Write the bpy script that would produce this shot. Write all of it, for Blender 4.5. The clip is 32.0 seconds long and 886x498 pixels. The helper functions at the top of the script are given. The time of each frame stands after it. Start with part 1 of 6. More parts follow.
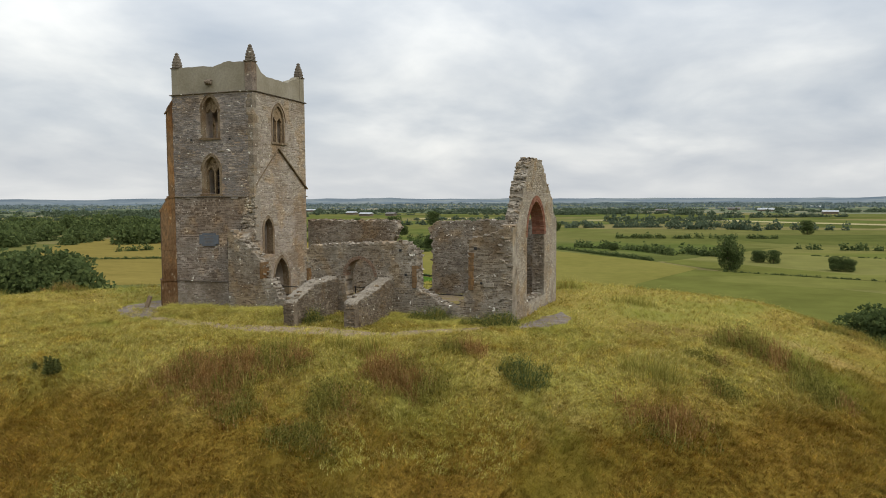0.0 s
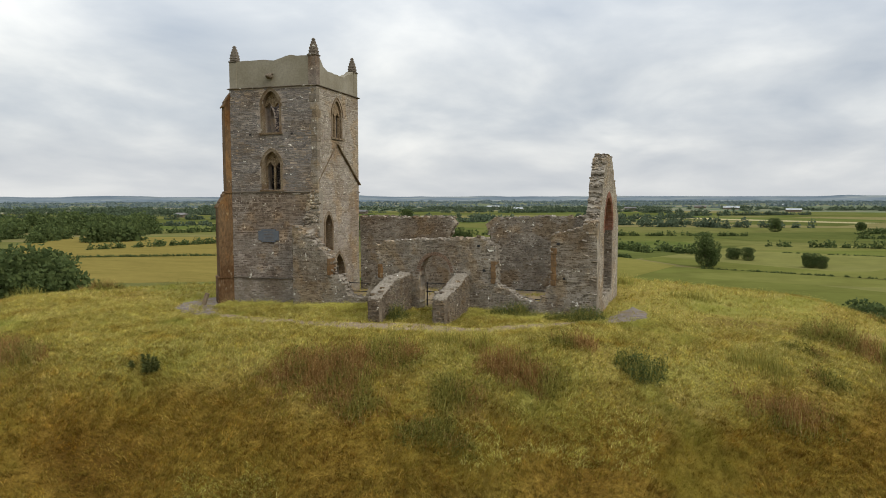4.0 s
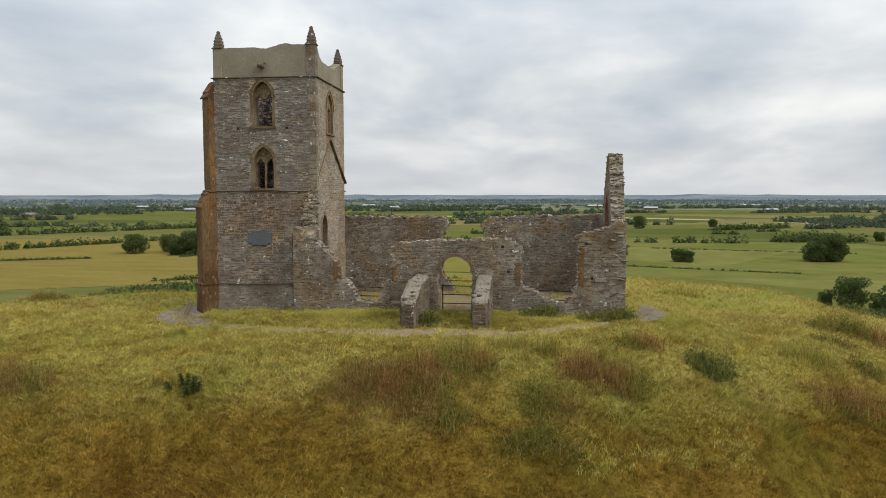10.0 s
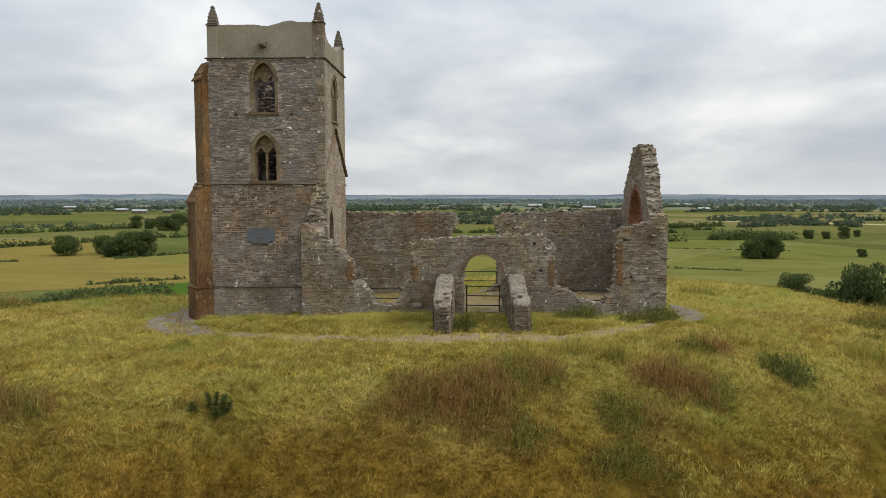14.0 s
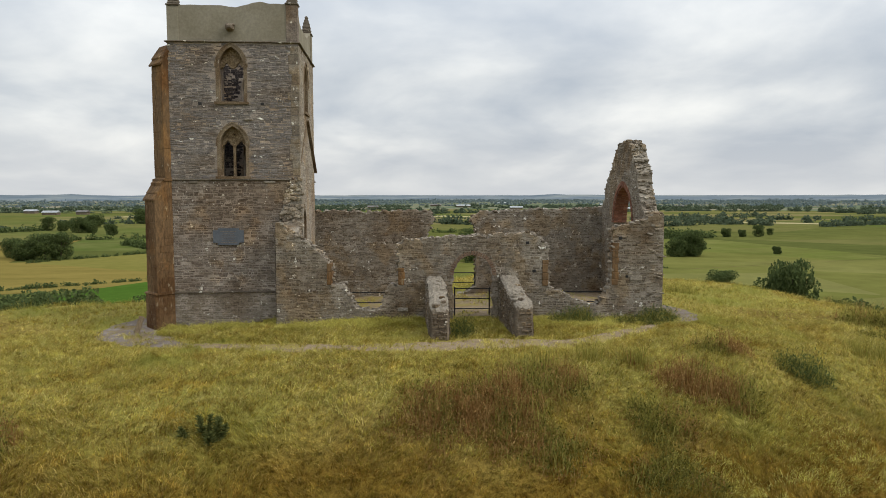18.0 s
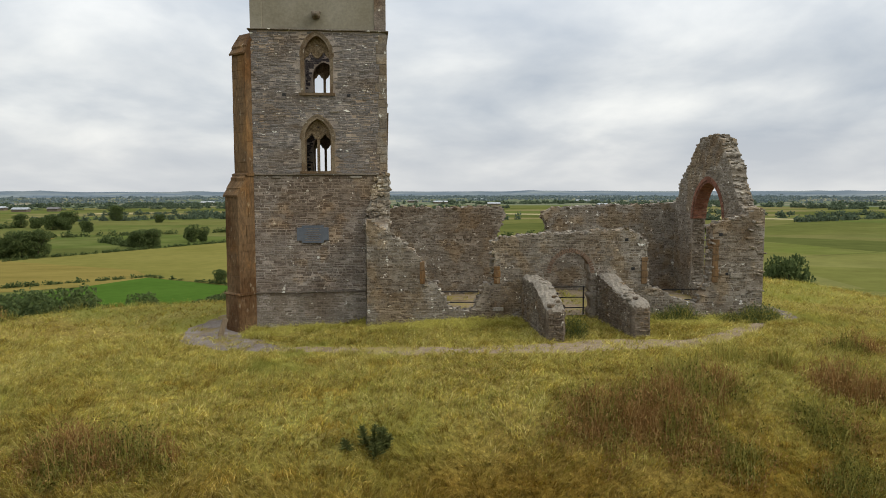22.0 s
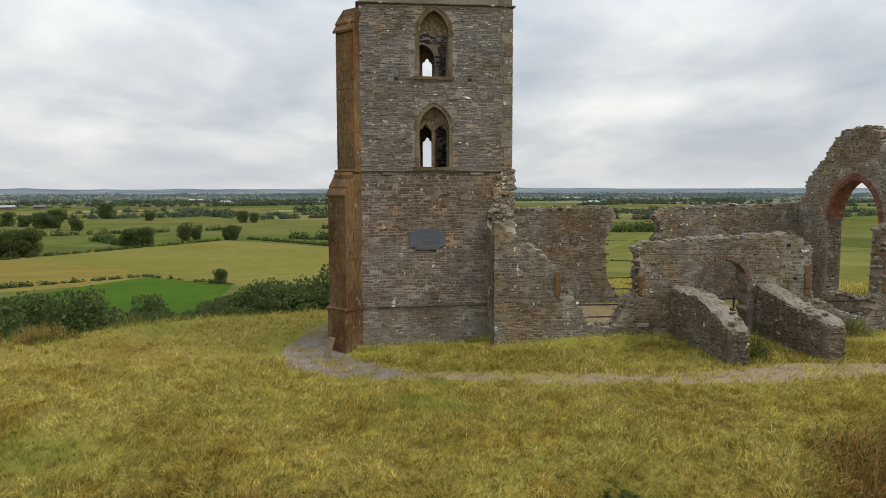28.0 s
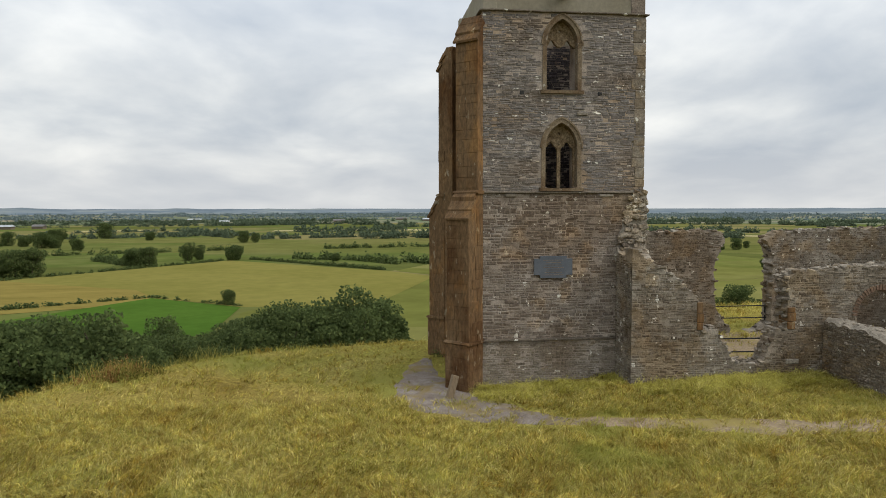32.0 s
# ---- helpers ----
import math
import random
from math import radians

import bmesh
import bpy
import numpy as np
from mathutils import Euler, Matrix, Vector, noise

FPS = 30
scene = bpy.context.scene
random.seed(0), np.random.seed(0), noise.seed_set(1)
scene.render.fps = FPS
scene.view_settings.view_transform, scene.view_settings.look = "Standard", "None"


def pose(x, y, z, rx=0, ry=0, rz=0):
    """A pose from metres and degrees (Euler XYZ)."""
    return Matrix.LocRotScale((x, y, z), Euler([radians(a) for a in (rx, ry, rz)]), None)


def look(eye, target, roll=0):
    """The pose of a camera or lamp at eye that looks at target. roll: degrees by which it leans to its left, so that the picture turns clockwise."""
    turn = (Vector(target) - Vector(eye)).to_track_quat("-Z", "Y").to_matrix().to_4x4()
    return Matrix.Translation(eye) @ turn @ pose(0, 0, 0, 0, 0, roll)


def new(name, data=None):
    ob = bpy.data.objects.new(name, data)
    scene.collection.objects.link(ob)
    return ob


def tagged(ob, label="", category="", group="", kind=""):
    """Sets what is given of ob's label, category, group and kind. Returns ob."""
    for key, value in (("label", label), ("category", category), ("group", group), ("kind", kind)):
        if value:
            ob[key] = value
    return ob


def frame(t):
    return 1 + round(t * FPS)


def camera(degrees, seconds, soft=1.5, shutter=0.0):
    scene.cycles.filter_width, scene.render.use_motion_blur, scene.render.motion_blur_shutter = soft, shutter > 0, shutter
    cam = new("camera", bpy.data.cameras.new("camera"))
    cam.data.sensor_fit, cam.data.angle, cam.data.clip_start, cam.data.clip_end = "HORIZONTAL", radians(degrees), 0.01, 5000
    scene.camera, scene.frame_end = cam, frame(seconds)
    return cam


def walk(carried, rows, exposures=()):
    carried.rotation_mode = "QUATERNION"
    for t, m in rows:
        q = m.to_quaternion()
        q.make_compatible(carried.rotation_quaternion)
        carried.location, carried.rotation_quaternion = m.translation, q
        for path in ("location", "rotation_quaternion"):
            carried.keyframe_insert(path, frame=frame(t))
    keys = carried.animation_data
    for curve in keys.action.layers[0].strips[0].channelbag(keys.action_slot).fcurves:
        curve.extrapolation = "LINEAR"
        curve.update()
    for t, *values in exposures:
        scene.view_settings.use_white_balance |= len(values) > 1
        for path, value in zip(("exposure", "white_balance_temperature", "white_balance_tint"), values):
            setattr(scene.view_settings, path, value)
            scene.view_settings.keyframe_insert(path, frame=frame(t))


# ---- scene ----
cam = camera(64.44, 32.0, soft=0.9)
PATH = [
    (0, -0.446, 0.082, 5.495, 85.885, 0.195, 19.712),
    (0.5, -1.047, 0.093, 5.516, 85.744, 0.093, 19.837),
    (1, -1.622, -0.071, 5.500, 85.720, 0.068, 20.121),
    (1.5, -2.236, -0.333, 5.433, 85.651, 0.071, 20.318),
    (2, -2.887, -0.586, 5.420, 85.666, 0.092, 20.072),
    (2.5, -3.546, -0.849, 5.408, 85.662, 0.086, 19.451),
    (3, -4.265, -1.134, 5.402, 85.662, 0.065, 18.712),
    (3.5, -4.988, -1.406, 5.392, 85.667, 0.053, 17.900),
    (4, -5.755, -1.676, 5.399, 85.701, 0.089, 17.181),
    (4.5, -6.554, -1.805, 5.411, 85.625, 0.067, 16.408),
    (6.5, -9.396, -1.967, 5.496, 85.550, 0.086, 12.710),
    (7, -9.955, -1.931, 5.474, 85.571, 0.058, 11.493),
    (7.5, -10.482, -1.891, 5.438, 85.616, 0.033, 10.333),
    (8, -10.969, -1.863, 5.413, 85.650, 0.014, 9.192),
    (8.5, -11.461, -1.887, 5.439, 85.663, 0.014, 8.085),
    (9, -11.984, -1.935, 5.455, 85.618, 0.056, 7.090),
    (9.5, -12.642, -2.002, 5.464, 85.590, 0.033, 6.821),
    (10, -13.388, -1.973, 5.444, 85.581, 0.018, 6.857),
    (10.5, -14.102, -1.821, 5.397, 85.589, 0.036, 6.647),
    (11, -14.797, -1.548, 5.300, 85.516, 0.041, 6.136),
    (11.5, -15.486, -1.269, 5.305, 85.511, 0.037, 5.607),
    (12, -16.199, -0.976, 5.277, 85.428, 0.033, 5.204),
    (12.5, -16.744, -0.684, 5.275, 85.438, 0.029, 4.721),
    (13, -17.146, -0.392, 5.216, 85.437, -0.015, 4.097),
    (13.5, -17.463, 0.048, 5.138, 85.487, 0.007, 3.203),
    (14, -17.743, 0.556, 5.115, 85.568, 0.029, 1.958),
    (14.5, -18.034, 0.970, 5.061, 85.591, 0.058, 0.667),
    (15, -18.239, 1.334, 5.041, 85.612, 0.082, -0.608),
    (15.5, -18.503, 1.602, 5.010, 85.601, 0.067, -1.434),
    (17.5, -19.949, 2.478, 4.966, 85.592, 0.022, -3.240),
    (18, -20.447, 2.601, 4.954, 85.601, 0.050, -3.928),
    (18.5, -21.008, 2.730, 4.946, 85.544, 0.075, -4.778),
    (19, -21.692, 2.960, 4.967, 85.452, 0.077, -5.238),
    (19.5, -22.334, 3.148, 4.977, 85.410, 0.076, -5.378),
    (20, -22.938, 3.358, 4.966, 85.352, 0.104, -5.449),
    (20.5, -23.532, 3.596, 4.926, 85.331, 0.103, -5.560),
    (21, -24.159, 3.795, 4.895, 85.339, 0.116, -5.661),
    (21.5, -24.818, 3.934, 4.894, 85.316, 0.105, -5.815),
    (22, -25.523, 4.154, 4.932, 85.289, 0.098, -5.943),
    (22.5, -26.183, 4.453, 4.963, 85.248, 0.084, -6.089),
    (23, -26.778, 4.818, 4.970, 85.196, 0.098, -6.230),
    (23.5, -27.306, 5.188, 4.966, 85.198, 0.103, -6.371),
    (24, -27.807, 5.600, 4.966, 85.173, 0.108, -6.354),
    (24.5, -28.177, 5.979, 4.942, 85.198, 0.095, -6.371),
    (25, -28.539, 6.329, 4.914, 85.223, 0.109, -6.347),
    (25.5, -28.910, 6.630, 4.887, 85.213, 0.110, -6.397),
    (27.5, -30.218, 8.230, 4.929, 85.105, 0.077, -6.760),
    (28, -30.604, 8.684, 4.993, 85.077, 0.122, -6.906),
    (28.5, -30.997, 9.046, 5.024, 85.046, 0.080, -6.951),
    (29, -31.464, 9.328, 5.043, 85.013, 0.080, -6.965),
    (29.5, -31.983, 9.569, 5.057, 85.011, 0.118, -7.031),
    (30, -32.529, 9.817, 5.065, 84.997, 0.112, -7.101),
    (30.5, -33.094, 10.111, 5.105, 85.034, 0.093, -7.156),
    (31, -33.727, 10.482, 5.148, 86.340, 0.060, -7.084),
    (31.5, -34.290, 10.891, 5.132, 86.440, 0.075, -7.104),
    (32, -34.821, 11.485, 5.109, 86.686, 0.083, -7.157),
]
walk(cam, [(t, pose(x, y, z, rx, ry, rz)) for t, x, y, z, rx, ry, rz in PATH])


# ---- world and sun ----
SUN_DIR = Vector((0.74, -0.30, 0.66)).normalized()
world = bpy.data.worlds.new("world")
scene.world = world
world.use_nodes = True
wn, wl = world.node_tree.nodes, world.node_tree.links
wn.clear()


def wnode(kind, **values):
    n = wn.new(kind)
    for key, v in values.items():
        n.inputs[key].default_value = v
    return n


sky = wn.new("ShaderNodeTexSky")
sky.sky_type, sky.sun_disc = "NISHITA", False
sky.sun_elevation, sky.sun_rotation = math.asin(SUN_DIR.z), math.atan2(SUN_DIR.x, SUN_DIR.y)
sky.air_density, sky.dust_density = 1.6, 3.0
coord = wn.new("ShaderNodeTexCoord")
sep = wn.new("ShaderNodeSeparateXYZ")
wl.new(coord.outputs["Generated"], sep.inputs[0])
up = wn.new("ShaderNodeMath")
up.operation = "MAXIMUM"
up.inputs[1].default_value = 0.0
wl.new(sep.outputs["Z"], up.inputs[0])
lift = wn.new("ShaderNodeMath")
lift.operation = "ADD"
lift.inputs[1].default_value = 0.24
wl.new(up.outputs[0], lift.inputs[0])


def over(axis, k):
    d = wn.new("ShaderNodeMath")
    d.operation = "DIVIDE"
    wl.new(sep.outputs[axis], d.inputs[0])
    wl.new(lift.outputs[0], d.inputs[1])
    m = wn.new("ShaderNodeMath")
    m.operation = "MULTIPLY"
    m.inputs[1].default_value = k
    wl.new(d.outputs[0], m.inputs[0])
    return m


plane = wn.new("ShaderNodeCombineXYZ")
wl.new(over("X", 1.5).outputs[0], plane.inputs[0])
wl.new(over("Y", 1.25).outputs[0], plane.inputs[1])
clouds = wnode("ShaderNodeTexNoise", Scale=0.95, Detail=6.0, Roughness=0.50, Distortion=0.2)
wl.new(plane.outputs[0], clouds.inputs["Vector"])
ramp = wn.new("ShaderNodeValToRGB")
ramp.color_ramp.elements[0].position, ramp.color_ramp.elements[0].color = 0.33, (0.48, 0.54, 0.625, 1)
ramp.color_ramp.elements[1].position, ramp.color_ramp.elements[1].color = 0.69, (0.99, 1.0, 0.985, 1)
mid = ramp.color_ramp.elements.new(0.5)
mid.color = (0.68, 0.72, 0.765, 1)
wl.new(clouds.outputs["Fac"], ramp.inputs[0])
low = wn.new("ShaderNodeMapRange")
low.inputs["From Min"].default_value, low.inputs["From Max"].default_value = 0.0, 0.10
low.inputs["To Min"].default_value, low.inputs["To Max"].default_value = 0.62, 0.0
wl.new(up.outputs[0], low.inputs["Value"])
pale = wn.new("ShaderNodeMixRGB")
pale.inputs["Color2"].default_value = (0.76, 0.77, 0.77, 1)
wl.new(low.outputs[0], pale.inputs["Fac"])
wl.new(ramp.outputs["Color"], pale.inputs["Color1"])
zen = wn.new("ShaderNodeMapRange")
zen.inputs["From Min"].default_value, zen.inputs["From Max"].default_value = 0.16, 1.0
zen.inputs["To Min"].default_value, zen.inputs["To Max"].default_value = 1.0, 2.3
wl.new(up.outputs[0], zen.inputs["Value"])
grey = wnode("ShaderNodeBackground", Strength=1.0)
wl.new(zen.outputs[0], grey.inputs["Strength"])
wl.new(pale.outputs["Color"], grey.inputs["Color"])
blue = wnode("ShaderNodeBackground", Strength=0.1)
wl.new(sky.outputs["Color"], blue.inputs["Color"])
both = wnode("ShaderNodeMixShader", Fac=0.9)
wl.new(blue.outputs[0], both.inputs[1])
wl.new(grey.outputs[0], both.inputs[2])
wout = wn.new("ShaderNodeOutputWorld")
wl.new(both.outputs[0], wout.inputs["Surface"])

sun_data = bpy.data.lights.new("sun", "SUN")
sun_data.energy, sun_data.angle, sun_data.color = 1.5, radians(24), (1.0, 0.94, 0.84)
sun = new("sun", sun_data)
sun.matrix_world = look(SUN_DIR * 60, (0, 0, 0))
scene.view_settings.exposure = 0.0


# ---- materials ----
def material(name, colours, scale=1.0, detail_scale=12.0, rough=0.9, bump=0.3, bump_dist=0.02, spots=None, per_piece=0.0, mix2=0.35, stretch=(1, 1, 1), metal=0.0, stain=None, gloss=0.12, where=None, blotch=None):
    """Base colour from a wide noise over the given colours, a fine noise, spots of one more colour, and a shift from piece to piece."""
    m = bpy.data.materials.new(name)
    m.use_nodes = True
    n, l = m.node_tree.nodes, m.node_tree.links
    bsdf = n["Principled BSDF"]
    bsdf.inputs["Roughness"].default_value = rough
    bsdf.inputs["Metallic"].default_value = metal
    bsdf.inputs["Specular IOR Level"].default_value = gloss
    geo = n.new("ShaderNodeNewGeometry")
    mapping = n.new("ShaderNodeMapping")
    mapping.inputs["Scale"].default_value = stretch
    l.new(geo.outputs["Position"], mapping.inputs["Vector"])

    def tex(s, d=4.0, r=0.55):
        t = n.new("ShaderNodeTexNoise")
        t.inputs["Scale"].default_value, t.inputs["Detail"].default_value, t.inputs["Roughness"].default_value = s, d, r
        l.new(mapping.outputs[0], t.inputs["Vector"])
        return t

    wide, fine = tex(scale), tex(detail_scale, 5.0, 0.65)
    value = wide.outputs["Fac"]
    if per_piece:
        info = n.new("ShaderNodeObjectInfo")
        add = n.new("ShaderNodeMath")
        add.operation = "ADD"
        l.new(info.outputs["Random"], add.inputs[0])
        l.new(geo.outputs["Random Per Island"], add.inputs[1])
        wrap = n.new("ShaderNodeMath")
        wrap.operation = "FRACT"
        l.new(add.outputs[0], wrap.inputs[0])
        mixv = n.new("ShaderNodeMix")
        mixv.inputs["Factor"].default_value = per_piece
        l.new(wide.outputs["Fac"], mixv.inputs["A"])
        l.new(wrap.outputs[0], mixv.inputs["B"])
        value = mixv.outputs["Result"]
    r = n.new("ShaderNodeValToRGB")
    els = r.color_ramp.elements
    lo, hi = (0.28, 0.72) if not per_piece else (0.12, 0.88)
    for k, c in enumerate(colours):
        at = lo + (hi - lo) * k / max(1, len(colours) - 1)
        e = els[k] if k < 2 else els.new(at)
        e.position, e.color = at, (*c, 1)
    l.new(value, r.inputs[0])
    shade = n.new("ShaderNodeMapRange")
    shade.inputs["From Min"].default_value, shade.inputs["From Max"].default_value = 0.3, 0.7
    shade.inputs["To Min"].default_value, shade.inputs["To Max"].default_value = 1 - mix2, 1 + mix2
    l.new(fine.outputs["Fac"], shade.inputs["Value"])
    mul = n.new("ShaderNodeVectorMath")
    mul.operation = "SCALE"
    l.new(r.outputs["Color"], mul.inputs[0])
    l.new(shade.outputs[0], mul.inputs["Scale"])
    colour = mul.outputs[0]
    for colour2, s2, at2, soft2 in ([spots] if spots else []) + ([stain] if stain else []):
        t = tex(s2, 3.0, 0.6)
        cut = n.new("ShaderNodeMapRange")
        cut.inputs["From Min"].default_value, cut.inputs["From Max"].default_value = at2, at2 + soft2
        l.new(t.outputs["Fac"], cut.inputs["Value"])
        mx = n.new("ShaderNodeMixRGB")
        mx.inputs["Color2"].default_value = (*colour2, 1)
        l.new(cut.outputs[0], mx.inputs["Fac"])
        l.new(colour, mx.inputs["Color1"])
        colour = mx.outputs["Color"]
    for tint, s3, lo3, hi3 in blotch or ():
        # broad weathered patches
        t = tex(s3, 4.0, 0.62)
        cut = n.new("ShaderNodeMapRange")
        cut.inputs["From Min"].default_value, cut.inputs["From Max"].default_value = lo3, hi3
        l.new(t.outputs["Fac"], cut.inputs["Value"])
        mx = n.new("ShaderNodeMixRGB")
        mx.blend_type = "MULTIPLY"
        mx.inputs["Color2"].default_value = (*tint, 1)
        l.new(cut.outputs[0], mx.inputs["Fac"])
        l.new(colour, mx.inputs["Color1"])
        colour = mx.outputs["Color"]
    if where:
        # a darker, browner tint over a band of the hill, with a ragged border
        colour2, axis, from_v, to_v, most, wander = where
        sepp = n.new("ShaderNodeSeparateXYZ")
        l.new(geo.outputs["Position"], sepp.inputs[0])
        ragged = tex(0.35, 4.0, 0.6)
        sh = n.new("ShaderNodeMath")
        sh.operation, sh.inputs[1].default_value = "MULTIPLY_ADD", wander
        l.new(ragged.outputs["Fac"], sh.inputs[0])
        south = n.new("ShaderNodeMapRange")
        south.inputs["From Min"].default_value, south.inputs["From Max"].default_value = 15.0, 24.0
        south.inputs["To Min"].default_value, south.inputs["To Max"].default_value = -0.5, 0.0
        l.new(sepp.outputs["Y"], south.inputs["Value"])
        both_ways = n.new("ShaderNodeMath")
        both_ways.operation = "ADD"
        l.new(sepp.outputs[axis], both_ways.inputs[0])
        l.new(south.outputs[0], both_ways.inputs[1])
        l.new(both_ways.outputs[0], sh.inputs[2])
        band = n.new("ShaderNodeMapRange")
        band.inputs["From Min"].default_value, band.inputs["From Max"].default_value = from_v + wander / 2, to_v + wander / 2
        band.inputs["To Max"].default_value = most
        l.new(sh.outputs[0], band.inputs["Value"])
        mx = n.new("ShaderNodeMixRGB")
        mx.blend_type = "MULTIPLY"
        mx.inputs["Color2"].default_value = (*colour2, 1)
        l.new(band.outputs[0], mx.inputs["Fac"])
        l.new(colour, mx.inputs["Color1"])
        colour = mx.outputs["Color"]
    l.new(colour, bsdf.inputs["Base Color"])
    if bump:
        b = n.new("ShaderNodeBump")
        b.inputs["Strength"].default_value, b.inputs["Distance"].default_value = bump, bump_dist
        l.new(fine.outputs["Fac"], b.inputs["Height"])
        l.new(b.outputs[0], bsdf.inputs["Normal"])
    return m


LICHEN = ((0.62, 0.60, 0.53), 3.6, 0.655, 0.02)
AGED = (((0.80, 0.73, 0.66), 0.33, 0.46, 0.62), ((1.0, 0.90, 0.76), 0.7, 0.52, 0.6), ((1.35, 1.34, 1.32), 1.1, 0.56, 0.68))
M_TOWER = material("brown_grey_lias_stone", [(0.099, 0.077, 0.060), (0.176, 0.146, 0.117), (0.130, 0.101, 0.078), (0.212, 0.179, 0.146), (0.121, 0.096, 0.078), (0.297, 0.258, 0.212)], 3.0, 15, per_piece=0.62, mix2=0.5, spots=LICHEN, blotch=AGED)
M_TOWER_UP = material("grey_brown_lias_stone", [(0.125, 0.108, 0.094), (0.170, 0.152, 0.136), (0.145, 0.125, 0.108), (0.193, 0.173, 0.156), (0.139, 0.124, 0.112), (0.244, 0.222, 0.199)], 2.2, 15, per_piece=0.5, mix2=0.55, spots=LICHEN, stretch=(0.7, 0.7, 1.6), blotch=(((0.86, 0.77, 0.67), 0.5, 0.50, 0.62), AGED[2]))
# the gloom inside the tower is put into this stone's colour
M_INNER_SHADE = material("dark_damp_inner_stone", [(0.032, 0.027, 0.029), (0.050, 0.042, 0.042), (0.068, 0.058, 0.054)], 2.2, 15, per_piece=0.5, mix2=0.5)
M_STRING = material("grey_weathered_moulding", [(0.085, 0.068, 0.050), (0.125, 0.103, 0.078), (0.17, 0.145, 0.112)], 1.5, 16, per_piece=0.3, mix2=0.5, spots=LICHEN)
M_PLINTH = material("pale_brown_plinth_stone", [(0.123, 0.101, 0.075), (0.246, 0.213, 0.168), (0.168, 0.139, 0.103), (0.302, 0.267, 0.213)], 3.0, 15, per_piece=0.6, mix2=0.5, spots=LICHEN, blotch=AGED[:2])
M_RUBBLE = material("brown_grey_rubble_stone", [(0.071, 0.056, 0.041), (0.188, 0.160, 0.121), (0.125, 0.098, 0.068), (0.228, 0.198, 0.155), (0.103, 0.083, 0.063), (0.365, 0.325, 0.264)], 3.0, 15, per_piece=0.6, mix2=0.65, spots=LICHEN, blotch=AGED)
M_ARCH = material("reddish_brown_arch_stone", [(0.15, 0.088, 0.056), (0.20, 0.135, 0.092), (0.115, 0.074, 0.050)], 3.0, 15, per_piece=0.6, mix2=0.5)
M_JOINT = material("earthy_lime_mortar", [(0.13, 0.108, 0.082), (0.36, 0.32, 0.26)], 1.6, 24, bump=0.7, blotch=AGED[:2])
M_PALE = material("pale_weathered_stone", [(0.13, 0.108, 0.082), (0.31, 0.272, 0.217), (0.20, 0.165, 0.12), (0.36, 0.322, 0.26), (0.26, 0.22, 0.165), (0.44, 0.40, 0.33)], 2.6, 15, per_piece=0.62, mix2=0.55, spots=LICHEN, blotch=AGED[:2])
M_MORTAR = material("lime_mortar", [(0.18, 0.148, 0.118), (0.40, 0.348, 0.295)], 1.4, 24, bump=0.6, blotch=AGED[:2])
M_CORE = material("rubble_core", [(0.085, 0.064, 0.044), (0.21, 0.172, 0.128)], 2.0, 14, bump=0.9, bump_dist=0.05)
M_CAP = material("weathered_wall_top", [(0.14, 0.117, 0.088), (0.22, 0.19, 0.148), (0.31, 0.275, 0.222)], 2.0, 14, bump=0.9, bump_dist=0.05, per_piece=0.5)
M_HAM = material("rust_brown_dressed_stone", [(0.099, 0.058, 0.030), (0.152, 0.096, 0.050), (0.125, 0.075, 0.037), (0.196, 0.134, 0.076)], 0.8, 11, per_piece=0.22, mix2=0.4, stretch=(1, 1, 0.4), spots=((0.27, 0.225, 0.155), 4.5, 0.63, 0.06), blotch=(((0.62, 0.52, 0.44), 0.6, 0.47, 0.6), ((1.4, 1.25, 1.0), 1.1, 0.54, 0.66)))
M_TRACERY = material("buff_tracery_stone", [(0.15, 0.102, 0.058), (0.215, 0.155, 0.092), (0.27, 0.21, 0.14)], 4.0, 16, mix2=0.6)
M_HAM_PALE = material("weathered_ochre_dressed_stone", [(0.098, 0.068, 0.040), (0.150, 0.108, 0.066), (0.20, 0.155, 0.102), (0.115, 0.085, 0.055)], 1.5, 16, per_piece=0.4, mix2=0.5, spots=((0.34, 0.31, 0.25), 5.0, 0.64, 0.05), blotch=(((0.7, 0.62, 0.55), 1.3, 0.48, 0.62),))
M_RENDER = material("grey_buff_cement_render", [(0.20, 0.175, 0.125), (0.235, 0.21, 0.155), (0.27, 0.245, 0.19)], 0.8, 9, bump=0.25, mix2=0.14)
M_BRICK = material("red_brick", [(0.17, 0.072, 0.045), (0.24, 0.108, 0.068), (0.135, 0.06, 0.04), (0.27, 0.15, 0.10)], 2.0, 25, per_piece=0.7)
M_PLAQUE = material("blue_grey_slate", [(0.085, 0.095, 0.11), (0.115, 0.125, 0.14)], 3.0, 20, rough=0.55, bump=0.1, mix2=0.1)
M_DARK = material("dark_iron", [(0.02, 0.02, 0.02), (0.04, 0.038, 0.035)], 6.0, 30, rough=0.6)
M_POST = material("weathered_timber", [(0.145, 0.105, 0.066), (0.22, 0.17, 0.112)], 6.0, 30, stretch=(3, 3, 0.5))
M_PATH = material("grey_gravel_path", [(0.135, 0.108, 0.088), (0.185, 0.155, 0.13), (0.24, 0.21, 0.185)], 2.2, 26, bump=0.7, mix2=0.4, gloss=0.0, stain=((0.19, 0.145, 0.07), 1.0, 0.50, 0.12))


